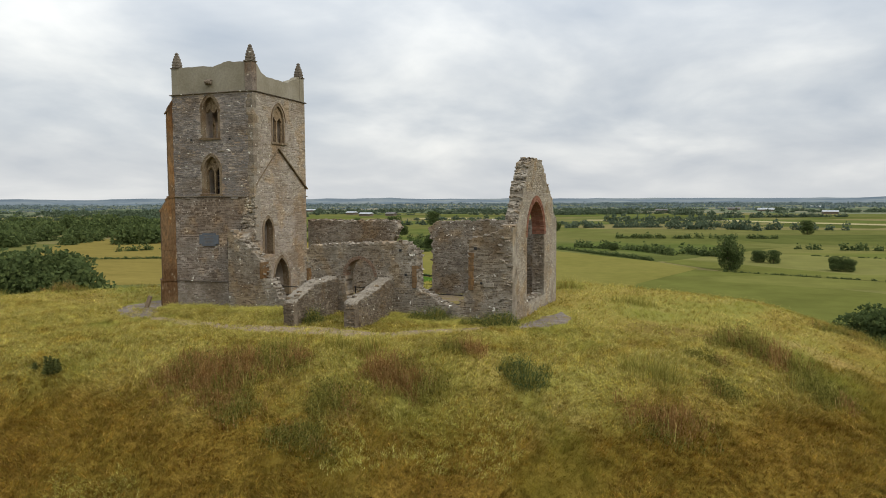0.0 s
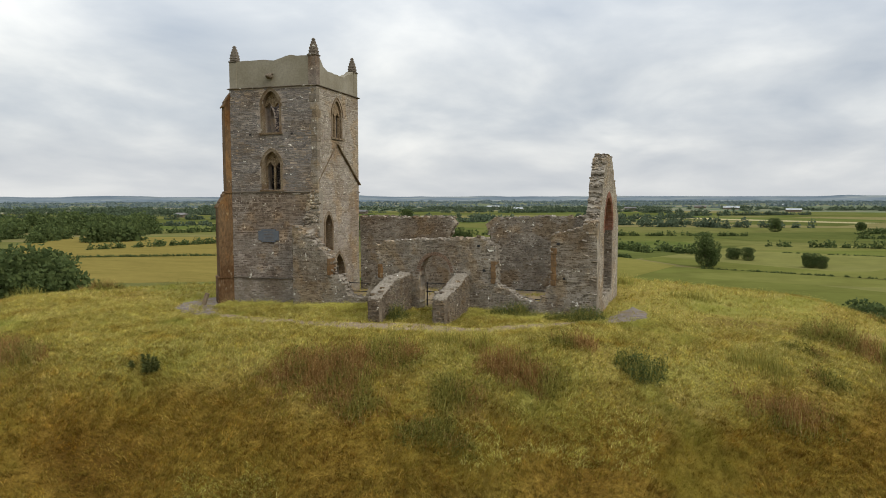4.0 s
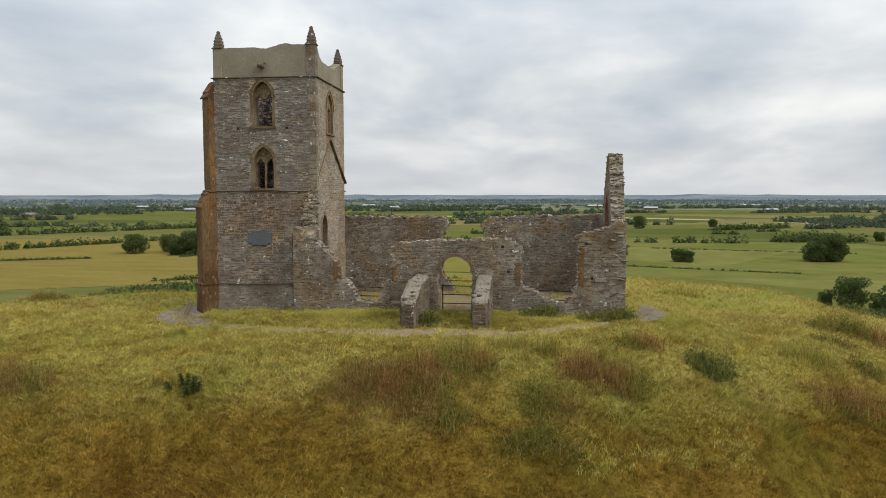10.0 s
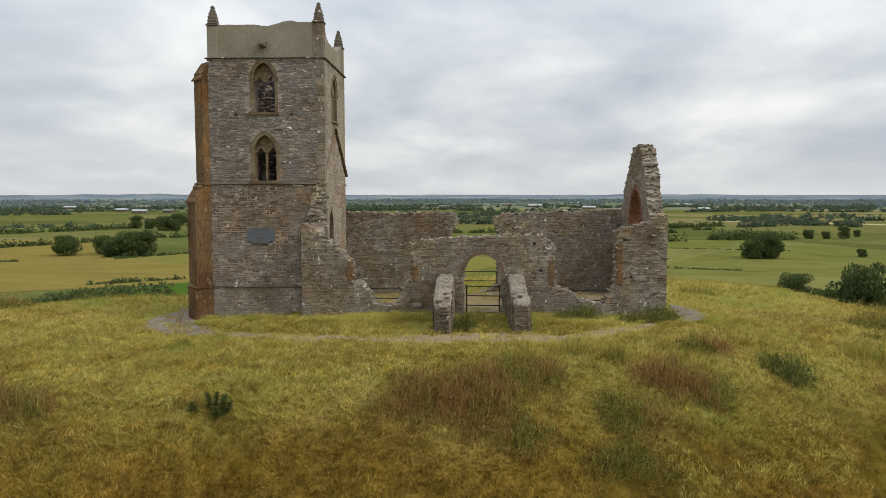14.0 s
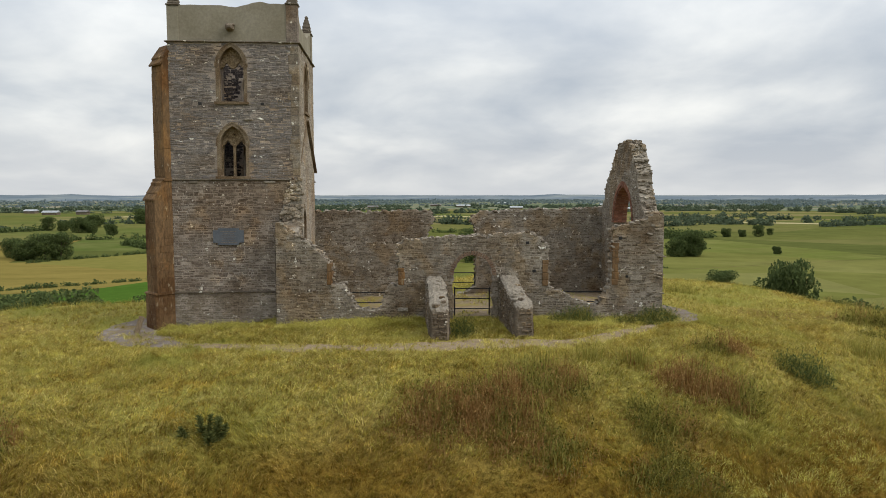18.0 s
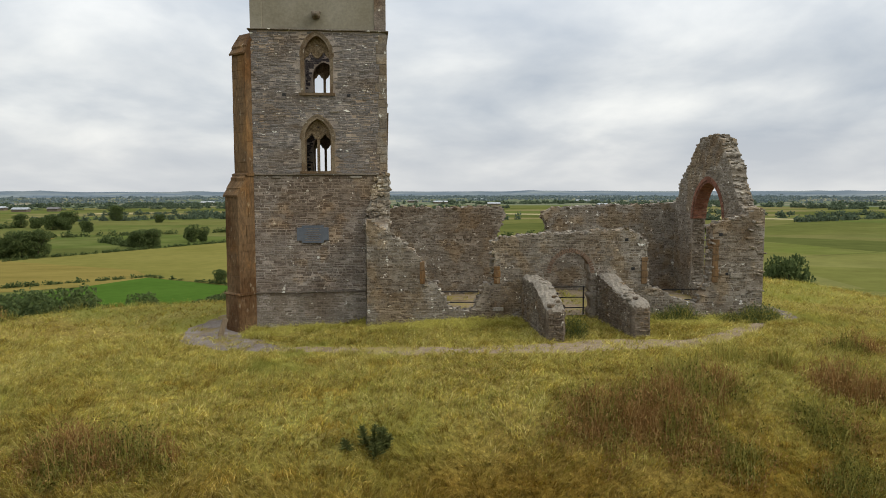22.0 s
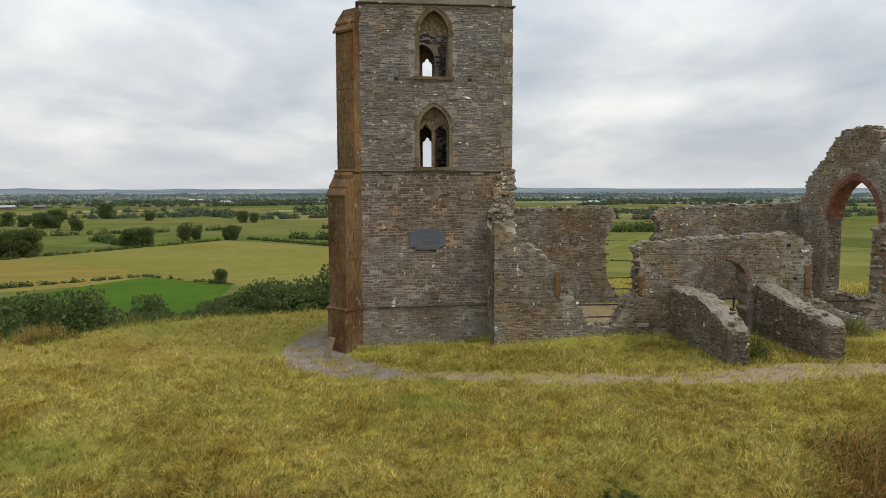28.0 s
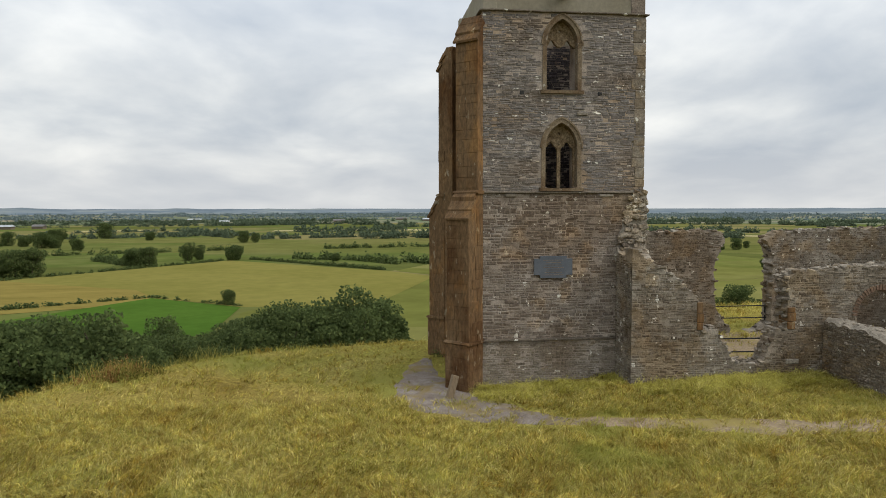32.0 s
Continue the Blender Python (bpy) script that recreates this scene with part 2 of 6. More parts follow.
# ---- helpers of the builder ----
def link(name, verts, faces, mat, parent=None, label="", smooth=False):
    me = bpy.data.meshes.new(name)
    me.from_pydata(verts, [], faces)
    me.materials.append(mat)
    if smooth:
        me.polygons.foreach_set("use_smooth", [True] * len(me.polygons))
    me.update()
    ob = new(name, me)
    if parent:
        ob.parent = parent
    if label:
        ob["label"] = label
    return ob


def empty(name, at, label, category, group="", kind=""):
    ob = new(name)
    ob.location = at
    return tagged(ob, label, category, group, kind)


def under(ob, parent):
    """Parent ob, whose mesh is in world places, to a thing that stands elsewhere."""
    ob.parent = parent
    ob.matrix_parent_inverse = Matrix.Translation(-parent.location)
    return ob


def part(name, bm, mat, parent, label=""):
    me = bpy.data.meshes.new(name)
    bm.to_mesh(me)
    bm.free()
    me.materials.append(mat)
    ob = new(name, me)
    under(ob, parent)
    if label:
        ob["label"] = label
    return ob


def part_world(name, bm, mat, parent, label=""):
    """A sub-part whose mesh and whose parent's mesh are both in world places."""
    me = bpy.data.meshes.new(name)
    bm.to_mesh(me)
    bm.free()
    me.materials.append(mat)
    ob = new(name, me)
    ob.parent = parent
    if label:
        ob["label"] = label
    return ob


def box(bm, x0, x1, y0, y1, z0, z1, m=None, bevel=0.0):
    r = bmesh.ops.create_cube(bm, size=1.0)
    vs = r["verts"]
    bmesh.ops.scale(bm, vec=(x1 - x0, y1 - y0, z1 - z0), verts=vs)
    bmesh.ops.translate(bm, vec=((x0 + x1) / 2, (y0 + y1) / 2, (z0 + z1) / 2), verts=vs)
    if bevel:
        es = list({e for v in vs for e in v.link_edges})
        vs = list({v for f in bmesh.ops.bevel(bm, geom=es, offset=bevel, segments=1, affect="EDGES")["faces"] for v in f.verts} | {v for v in vs if v.is_valid})
    if m is not None:
        bmesh.ops.transform(bm, matrix=m, verts=vs)
    return vs


def prism(bm, outline, depth, m):
    """An outline in local x and z, drawn out along local y from 0 to depth."""
    a = [bm.verts.new(m @ Vector((x, 0, z))) for x, z in outline]
    b = [bm.verts.new(m @ Vector((x, depth, z))) for x, z in outline]
    bm.faces.new(a)
    bm.faces.new(b[::-1])
    for i in range(len(a)):
        j = (i + 1) % len(a)
        bm.faces.new((a[j], a[i], b[i], b[j]))
    bmesh.ops.recalc_face_normals(bm, faces=bm.faces)


class Face:
    """An upright face: u runs along it from a corner, z is the height, w goes out of it."""

    def __init__(self, x, y, dx, dy):
        k = math.hypot(dx, dy)
        self.o, self.d = (x, y), (dx / k, dy / k)
        self.n = (self.d[1], -self.d[0])

    def at(self, u, z, w=0.0):
        return (self.o[0] + self.d[0] * u + self.n[0] * w, self.o[1] + self.d[1] * u + self.n[1] * w, z)

    def matrix(self):
        return Matrix(((self.d[0], -self.n[0], 0, self.o[0]), (self.d[1], -self.n[1], 0, self.o[1]), (0, 0, 1, 0), (0, 0, 0, 1)))


def wob(u, z, s, seed):
    return noise.noise((u * s + seed * 7.3, z * s - seed * 3.1, seed * 1.7))


def ragged(u, z, seed):
    return wob(u, z, 2.6, seed) + 0.6 * wob(u, z, 7.0, seed + 1)


def sheet(name, face, size, thick, f, mat, parent, cell=0.14, rough=0.012, label="", seed=1, crumble=0.0, calm=None):
    """A wall as thick as given, where f(u, z) > 0 within size (u0, u1, z0, z1). Its edges follow f = 0, its faces are uneven."""
    u0, u1, z0, z1 = size
    nu, nz = max(1, round((u1 - u0) / cell)), max(1, round((z1 - z0) / cell))
    su, sz = (u1 - u0) / nu, (z1 - z0) / nz

    def g(u, z):
        return f(u, z) + (crumble * ragged(u, z, seed) * (1.0 if calm is None else calm(u, z)) if crumble else 0.0)

    keep = [[g(u0 + (i + 0.5) * su, z0 + (j + 0.5) * sz) > 0 for j in range(nz)] for i in range(nu)]

    def has(i, j):
        return 0 <= i < nu and 0 <= j < nz and keep[i][j]

    index, verts, faces = {}, [], []

    def vert(i, j):
        if (i, j) not in index:
            u, z = u0 + i * su, z0 + j * sz
            near = [has(i - 1, j - 1), has(i, j - 1), has(i - 1, j), has(i, j)]
            inner = 0 < i < nu and 0 < j < nz
            if inner and not all(near):
                h = 0.02
                v = g(u, z)
                gu, gz = (g(u + h, z) - g(u - h, z)) / (2 * h), (g(u, z + h) - g(u, z - h)) / (2 * h)
                k = gu * gu + gz * gz
                if k > 1e-4:
                    du, dz = -v * gu / k, -v * gz / k
                    far = math.hypot(du, dz)
                    lim = min(1.0, 0.7 * cell / far) if far > 0 else 1
                    u, z = u + du * lim, z + dz * lim
            w = rough * wob(u, z, 3.0, seed)
            w2 = rough * wob(u, z, 3.0, seed + 5)
            index[(i, j)] = len(verts)
            verts.append(face.at(u, z, w))
            verts.append(face.at(u, z, w2 - thick))
        return index[(i, j)]

    for i in range(nu):
        for j in range(nz):
            if not keep[i][j]:
                continue
            a, b, c, d = vert(i, j), vert(i + 1, j), vert(i + 1, j + 1), vert(i, j + 1)
            faces.append((a, b, c, d))
            faces.append((d + 1, c + 1, b + 1, a + 1))
            for (p, q), (ni, nj) in (((a, b), (i, j - 1)), ((b, c), (i + 1, j)), ((c, d), (i, j + 1)), ((d, a), (i - 1, j))):
                if not has(ni, nj):
                    faces.append((q, p, p + 1, q + 1))
    ob = link(name, verts, faces, mat, None, label)
    if parent:
        under(ob, parent)
    return ob


STONES = []


def stone_shapes():
    rnd = random.Random(5)
    for k in range(10):
        bm = bmesh.new()
        j = lambda a: rnd.uniform(-a, a)
        back = [(-0.5, 0.12, -0.5), (0.5, 0.12, -0.5), (0.5, 0.12, 0.5), (-0.5, 0.12, 0.5)]
        rim = [(x * (0.97 + j(0.03)), -0.35 + j(0.1), z * (0.94 + j(0.06))) for x, _, z in back]
        top = [(x * (0.80 + j(0.08)), -1.0 + j(0.25), z * (0.70 + j(0.12))) for x, _, z in back]
        vs = [[bm.verts.new(p) for p in ring] for ring in (back, rim, top)]
        for lo, hi in zip(vs, vs[1:]):
            for i in range(4):
                bm.faces.new((lo[i], lo[(i + 1) % 4], hi[(i + 1) % 4], hi[i]))
        bm.faces.new(vs[2])
        me = bpy.data.meshes.new("stone")
        bm.to_mesh(me)
        bm.free()
        STONES.append(me)


stone_shapes()
STONE_LOOKS = {}
BLOCK = bpy.data.meshes.new("block")
BLOCK.from_pydata([(x, y, z) for y, k in ((0.1, 0.5), (-0.7, 0.5), (-1.0, 0.485)) for x, z in ((-k, -k), (k, -k), (k, k), (-k, k))], [], [(a + i, a + (i + 1) % 4, a + 4 + (i + 1) % 4, a + 4 + i) for a in (0, 4) for i in range(4)] + [(8, 9, 10, 11)])
LUMPS = []
for k in range(6):
    rk = random.Random(200 + k)
    bm = bmesh.new()
    box(bm, -0.5, 0.5, -0.5, 0.5, -0.5, 0.5, bevel=0.16)
    for v in bm.verts:
        v.co = v.co * rk.uniform(0.86, 1.12) + Vector((rk.uniform(-0.07, 0.07), rk.uniform(-0.07, 0.07), rk.uniform(-0.07, 0.07)))
    me = bpy.data.meshes.new("lump")
    bm.to_mesh(me)
    bm.free()
    LUMPS.append(me)
LUMP_LOOKS = {}


def lump(name, parent, mat, m):
    key = (len(LUMP_LOOKS) * 7 + round(m.translation.x * 100)) % len(LUMPS), mat.name
    if key not in LUMP_LOOKS:
        me = LUMPS[key[0]].copy()
        me.materials.append(mat)
        LUMP_LOOKS[key] = me
    ob = new(name, LUMP_LOOKS[key])
    ob.parent = parent
    ob.matrix_basis = Matrix.Translation(-parent.location) @ m


def broken_edge(face, line, thick, g, parent, mats, seed, size=(0.10, 0.26), across=3, step=0.2, name="broken_stone"):
    """Loose rubble along a broken wall edge, lying on the line where g(u, z) = 0."""
    rnd = random.Random(seed)
    mm = face.matrix()
    for (u0, z0), (u1, z1) in zip(line, line[1:]):
        d = math.hypot(u1 - u0, z1 - z0)
        n = max(1, round(d / step))
        for k in range(n):
            for q in range(across):
                t = (k + rnd.random()) / n
                u, z = u0 + (u1 - u0) * t, z0 + (z1 - z0) * t
                for _ in range(3):
                    v, e = g(u, z), 0.03
                    gu, gz = (g(u + e, z) - g(u - e, z)) / (2 * e), (g(u, z + e) - g(u, z - e)) / (2 * e)
                    kk = max(0.05, gu * gu + gz * gz)
                    u, z = u - max(-0.15, min(0.15, v * gu / kk)), z - max(-0.15, min(0.15, v * gz / kk))
                w = thick * (q + rnd.uniform(0.2, 0.8)) / across
                a, b, c = rnd.uniform(*size), thick / across * rnd.uniform(0.7, 1.15), rnd.uniform(*size) * 0.55
                m = mm @ Matrix.Translation((u, w, z)) @ pose(0, 0, 0, rnd.uniform(-14, 14), rnd.uniform(-14, 14), rnd.uniform(-25, 25)) @ Matrix.Diagonal((a, b, c, 1))
                lump(name, parent, rnd.choice(mats), m)


def stone_mesh(k, mat):
    key = (k, mat.name)
    if key not in STONE_LOOKS:
        me = STONES[k].copy()
        me.materials.append(mat)
        STONE_LOOKS[key] = me
    return STONE_LOOKS[key]


def stones(face, size, f, mat, parent, seed, course=(0.045, 0.105), length=(0.09, 0.36), proud=(0.003, 0.018), single=None, most=300, gap=0.022, name="stone", margin=0.03, wavy=1.0):
    """Courses of stones on a face where f(u, z) > 0. Those within single (u0, u1, z0, z1) are objects of their own, up to most; the rest are one mesh."""
    rnd = random.Random(seed)
    u0, u1, z0, z1 = size
    z, verts, faces, count = z0, [], [], 0
    shapes = [([tuple(v.co) for v in me.vertices], [tuple(p.vertices) for p in me.polygons]) for me in STONES]
    m3 = face.matrix()
    inv = Matrix.Translation(-parent.location)
    while z < z1:
        h = rnd.uniform(*course) * (1.35 if rnd.random() < 0.15 else 1)
        u = u0 - rnd.uniform(0, length[1])
        row_h = h
        while u < u1:
            h = row_h * rnd.uniform(0.82, 1.08)
            w = rnd.uniform(*length) * (0.6 if rnd.random() < 0.2 else 1)
            a, b = max(u, u0), min(u + w, u1)
            u += w
            uc = (a + b) / 2
            zc = z + h / 2 + wavy * (0.030 * wob(uc, z * 0.15, 0.9, seed) + 0.012 * wob(uc, z, 2.3, seed))
            if b - a < 0.07 or zc + h / 2 > z1 + 0.02:
                continue
            if min(f(uc, zc), f(a + margin, zc), f(b - margin, zc), f(uc, zc - h / 2 + margin / 2), f(uc, zc + h / 2 - margin / 2)) <= 0:
                continue
            k, p = rnd.randrange(len(STONES)), rnd.uniform(*proud)
            tip = rnd.uniform(-0.05, 0.05)
            lots = [(uc, zc, b - a, h)]
            roll = rnd.random()
            if wavy and roll < 0.20 and h > 0.09:
                k2 = rnd.uniform(0.4, 0.6)
                lots = [(uc, zc - h / 2 * (1 - k2), b - a, h * k2), (uc, zc + h / 2 * k2, b - a, h * (1 - k2))]
            elif wavy and roll < 0.32 and b - a > 0.2:
                lots = [(uc, zc + h * 0.22, b - a, h * 1.45)]
            elif wavy and roll < 0.37:
                lots = []
            for uc, zc, wd, hd in lots:
                p, k = rnd.uniform(*proud), rnd.randrange(len(STONES))
                m = m3 @ Matrix.Translation((uc, 0, zc)) @ Matrix.Rotation(tip, 4, "Y") @ Matrix.Diagonal((wd - gap, p, hd - gap * 0.9, 1))
                if single and count < most and single[0] < uc < single[1] and single[2] < zc < single[3]:
                    ob = new(name, stone_mesh(k, mat))
                    ob.parent = parent
                    ob.matrix_basis = inv @ m
                    count += 1
                else:
                    vs, fs = shapes[k]
                    base = len(verts)
                    verts += [tuple(m @ Vector(v)) for v in vs]
                    faces += [tuple(i + base for i in q) for q in fs]
        z += row_h
    if verts:
        ob = link(name + "work", verts, faces, mat)
        under(ob, parent)
        tagged(ob, kind="stuff")


def pointed(u, z, cu, half, spring, apex, bottom):
    """Above 0 inside a pointed opening."""
    if z <= spring:
        return min(half - abs(u - cu), z - bottom)
    rise = apex - spring
    r = (half * half + rise * rise) / (2 * half)
    return min(r - math.hypot(abs(u - cu) + (r - half), z - spring), z - bottom)


def profile(points):
    us, zs = [p[0] for p in points], [p[1] for p in points]
    return lambda u: float(np.interp(u, us, zs))


def arch_outline(cu, half, spring, apex, steps=9):
    """The two sides of a pointed or round arch from springing to springing, over the top."""
    rise = apex - spring
    r = (half * half + rise * rise) / (2 * half)
    top = math.asin(min(1.0, rise / r))
    right = [(cu + half - r + r * math.cos(top * k / steps), spring + r * math.sin(top * k / steps)) for k in range(steps + 1)]
    return right + [(2 * cu - u, z) for u, z in right[-2::-1]]


def ring(bm, face, inner, outer, w0, w1):
    """A band between two outlines of as many points, from depth w0 to w1."""
    rows = [[bm.verts.new(face.at(*p, w)) for p, w in ((a, w0), (a, w1), (b, w1), (b, w0))] for a, b in zip(inner, outer)]
    for a, b in zip(rows, rows[1:]):
        for i in range(4):
            j = (i + 1) % 4
            bm.faces.new((a[i], a[j], b[j], b[i]))
    bm.faces.new(rows[0])
    bm.faces.new(rows[-1][::-1])
    bmesh.ops.recalc_face_normals(bm, faces=bm.faces)


# ---- the hill and the plain ----
PLAIN = -26.0


def smooth(a, b, x):
    t = min(1.0, max(0.0, (x - a) / (b - a)))
    return t * t * (3 - 2 * t)


# how far the level top reaches, by direction in degrees from east
BRINK = profile([(-125, 1), (-60, 1), (-35, 1.07), (-15, 1.17), (0, 1.27), (15, 1.2), (35, 1.34), (60, 0.92), (90, 0.86), (120, 0.85), (150, 0.96), (170, 0.97), (190, 1.11), (210, 1.05), (235, 1)])


def hill(x, y):
    """The height of the ground."""
    b = 14.0 + 5.0 * smooth(-22.0, -32.0, x) if y < 38.5 else 8.5 + 6.5 * smooth(-26.0, -8.0, x)
    a = 19.0 if x > -18 else 25.0
    u, w = (x + 18) / a, (y - 38.5) / b
    turn = math.degrees(math.atan2(w, u))
    e = math.hypot(u, w) / BRINK(turn if turn > -125 else turn + 360)
    k = max(0.0, e - 0.95) * 14
    d = 0.12 * k * k if k < 2.4 else 0.69 + 0.56 * (k - 2.4)
    top = -0.57 - 0.052 * min(10.5, max(0.0, -20.5 - x)) - 0.06 * min(14.0, max(0.0, x + 8.0))
    z = top - d + 0.10 * wob(x, y, 0.22, 3) + 0.05 * wob(x, y, 0.7, 4)
    if z < PLAIN + 3:
        z = PLAIN + 3 * math.exp((z - PLAIN - 3) / 3.0)
    return z


def ground_mesh():
    cx, cy = -18.0, 32.0
    radii = [0.0]
    r = 0.0
    while r < 4900:
        r += 0.55 if r < 34 else (0.55 + (r - 34) * 0.06)
        radii.append(r)
    n = 224
    verts, faces = [(cx, cy, hill(cx, cy))], []
    for r in radii[1:]:
        for k in range(n):
            a = 2 * math.pi * k / n
            x, y = cx + r * math.cos(a), cy + r * math.sin(a)
            verts.append((x, y, hill(x, y) if r < 260 else PLAIN))
    for k in range(n):
        faces.append((0, 1 + k, 1 + (k + 1) % n))
    for i in range(len(radii) - 2):
        p, q = 1 + i * n, 1 + (i + 1) * n
        for k in range(n):
            k2 = (k + 1) % n
            faces.append((p + k, q + k, q + k2, p + k2))
    return verts, faces


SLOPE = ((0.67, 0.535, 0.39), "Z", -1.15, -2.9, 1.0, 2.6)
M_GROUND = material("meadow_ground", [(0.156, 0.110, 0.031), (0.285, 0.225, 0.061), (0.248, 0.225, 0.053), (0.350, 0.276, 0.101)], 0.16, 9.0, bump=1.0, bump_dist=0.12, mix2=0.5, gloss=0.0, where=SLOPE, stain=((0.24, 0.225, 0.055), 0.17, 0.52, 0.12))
gv, gf = ground_mesh()
ground = tagged(link("ground", gv, gf, M_GROUND, smooth=True), "dry yellow-green meadow hill above flat farmland", "ground", kind="structure")


def fields(name, colours, cell, turn):
    """Pasture in patches of uneven size, each its own shade."""
    m = material(name, colours, 0.01, 0.06, bump=0.0, mix2=0.16, gloss=0.0)
    n, l = m.node_tree.nodes, m.node_tree.links
    ramp = next(k for k in n if k.type == "VALTORGB")
    geo = next(k for k in n if k.type == "NEW_GEOMETRY")
    mp = n.new("ShaderNodeMapping")
    mp.inputs["Rotation"].default_value = (0, 0, turn)
    mp.inputs["Scale"].default_value = (1, 1.9, 0)
    v = n.new("ShaderNodeTexVoronoi")
    v.inputs["Scale"].default_value = cell
    l.new(geo.outputs["Position"], mp.inputs["Vector"])
    l.new(mp.outputs[0], v.inputs["Vector"])
    sp = n.new("ShaderNodeSeparateColor")
    l.new(v.outputs["Color"], sp.inputs[0])
    old = ramp.inputs[0].links[0].from_socket
    mx = n.new("ShaderNodeMix")
    mx.inputs["Factor"].default_value = 0.6
    l.new(old, mx.inputs["A"])
    l.new(sp.outputs[0], mx.inputs["B"])
    l.new(mx.outputs["Result"], ramp.inputs[0])
    return m


M_FIELD = fields("pasture", [(0.082, 0.092, 0.026), (0.108, 0.114, 0.032), (0.13, 0.125, 0.042), (0.082, 0.105, 0.026), (0.165, 0.145, 0.06)], 0.0042, 0.5)
ground.data.materials.append(M_FIELD)
# beyond 1500 m the pasture is paled and greyed to imitate haze
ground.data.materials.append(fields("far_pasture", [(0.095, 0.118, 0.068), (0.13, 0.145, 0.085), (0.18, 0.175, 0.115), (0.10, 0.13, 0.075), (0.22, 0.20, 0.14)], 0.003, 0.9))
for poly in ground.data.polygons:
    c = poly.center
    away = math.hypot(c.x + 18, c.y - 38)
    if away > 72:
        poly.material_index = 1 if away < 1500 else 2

# ---- the tower ----
TX0, TX1, TY0, TY1 = -30.5, -24.75, 35.2, 41.0
BASE, PLINTH, MIDZ, TOPZ, PARA = -1.5, 0.53, 5.65, 11.78, 13.45
tower = empty("church_tower", ((TX0 + TX1) / 2, (TY0 + TY1) / 2, -0.9), "ruined square grey stone church tower with rust-brown corner buttresses", "tower")
S_LOW, S_UP = Face(TX0, TY0, 1, 0), Face(TX0 + 0.06, TY0 + 0.06, 1, 0)
E_LOW, E_UP = Face(TX1, TY0, 0, 1), Face(TX1 - 0.06, TY0 + 0.06, 0, 1)
N_LOW, N_UP = Face(TX1, TY1, -1, 0), Face(TX1 - 0.06, TY1 - 0.06, -1, 0)
W_LOW, W_UP = Face(TX0, TY1, 0, -1), Face(TX0 + 0.06, TY1 - 0.06, 0, -1)
WID, DEP = TX1 - TX0, TY1 - TY0
UC = 2.78  # middle of the windows along the south face
WIN_U = dict(half=0.56, spring=10.72, apex=11.58, bottom=9.14)
WIN_L = dict(half=0.58, spring=7.22, apex=8.06, bottom=5.80)
N_WIN_U = dict(half=0.56, spring=10.6, apex=11.3, bottom=9.14)
N_WIN_L = dict(half=0.56, spring=7.1, apex=7.8, bottom=5.80)


def body_s(u, z):
    return -max(pointed(u, z, UC, **WIN_U), pointed(u, z, UC, **WIN_L))


EW_U = dict(cu=2.65, half=0.62, spring=10.3, apex=11.2, bottom=8.95)
EW_L = dict(cu=1.35, half=0.46, spring=3.65, apex=4.35, bottom=2.15)
E_DOOR = dict(cu=2.72, half=0.80, spring=0.55, apex=1.85, bottom=-1.6)


def body_e(u, z):
    return -max(pointed(u, z, **EW_U), pointed(u, z, **EW_L), pointed(u, z, **E_DOOR))


def body_n(u, z):
    return -max(pointed(u, z, WID - UC, **N_WIN_U), pointed(u, z, WID - UC, **N_WIN_L))


def body_w(u, z):
    return -pointed(u, z, DEP / 2, 0.62, 10.3, 11.2, 8.95)


TH = 0.95
for nm, face, ln, f, mt in (("south_wall", S_LOW, WID, body_s, M_MORTAR), ("east_wall", E_LOW, DEP, body_e, M_MORTAR), ("north_wall", N_LOW, WID, body_n, M_MORTAR), ("west_wall", W_LOW, DEP, body_w, M_MORTAR)):
    cut = (0.0, ln) if nm in ("south_wall", "north_wall") else (TH + 0.003, ln - TH - 0.003)
    sheet(nm, face, (*cut, BASE, TOPZ), TH, f, mt, tower, cell=0.11, seed=len(nm))


stones(S_LOW, (0, WID, -1.25, PLINTH - 0.05), body_s, M_PLINTH, tower, 11, proud=(0.004, 0.02), course=(0.05, 0.12))
stones(S_LOW, (0, WID, PLINTH + 0.05, MIDZ - 0.04), lambda u, z: body_s(u, z) - 0.14, M_TOWER, tower, 12, course=(0.06, 0.13), length=(0.12, 0.48), gap=0.026, single=(0.3, 5.4, 1.5, 5.2))
stones(S_LOW, (0, WID, MIDZ + 0.06, TOPZ - 0.08), lambda u, z: body_s(u, z) - 0.14, M_TOWER_UP, tower, 18, course=(0.04, 0.085), length=(0.14, 0.5), gap=0.014, proud=(0.004, 0.02), single=(0.3, 2.2, 6.0, 8.0), most=150)
# east face in paler stone: the light from the east is in its colour
stones(E_LOW, (0, DEP, BASE, TOPZ - 0.08), lambda u, z: body_e(u, z) - 0.1, M_PALE, tower, 13, course=(0.08, 0.15), length=(0.2, 0.62), single=(0.2, 5.5, 5.0, 9.0), most=150)
stones(N_LOW, (0, WID, BASE, TOPZ - 0.08), lambda u, z: body_n(u, z) - 0.1, M_TOWER, tower, 14, length=(0.3, 0.7), course=(0.14, 0.2))
stones(W_LOW, (0, DEP, BASE, TOPZ - 0.08), lambda u, z: body_w(u, z) - 0.1, M_TOWER, tower, 15)
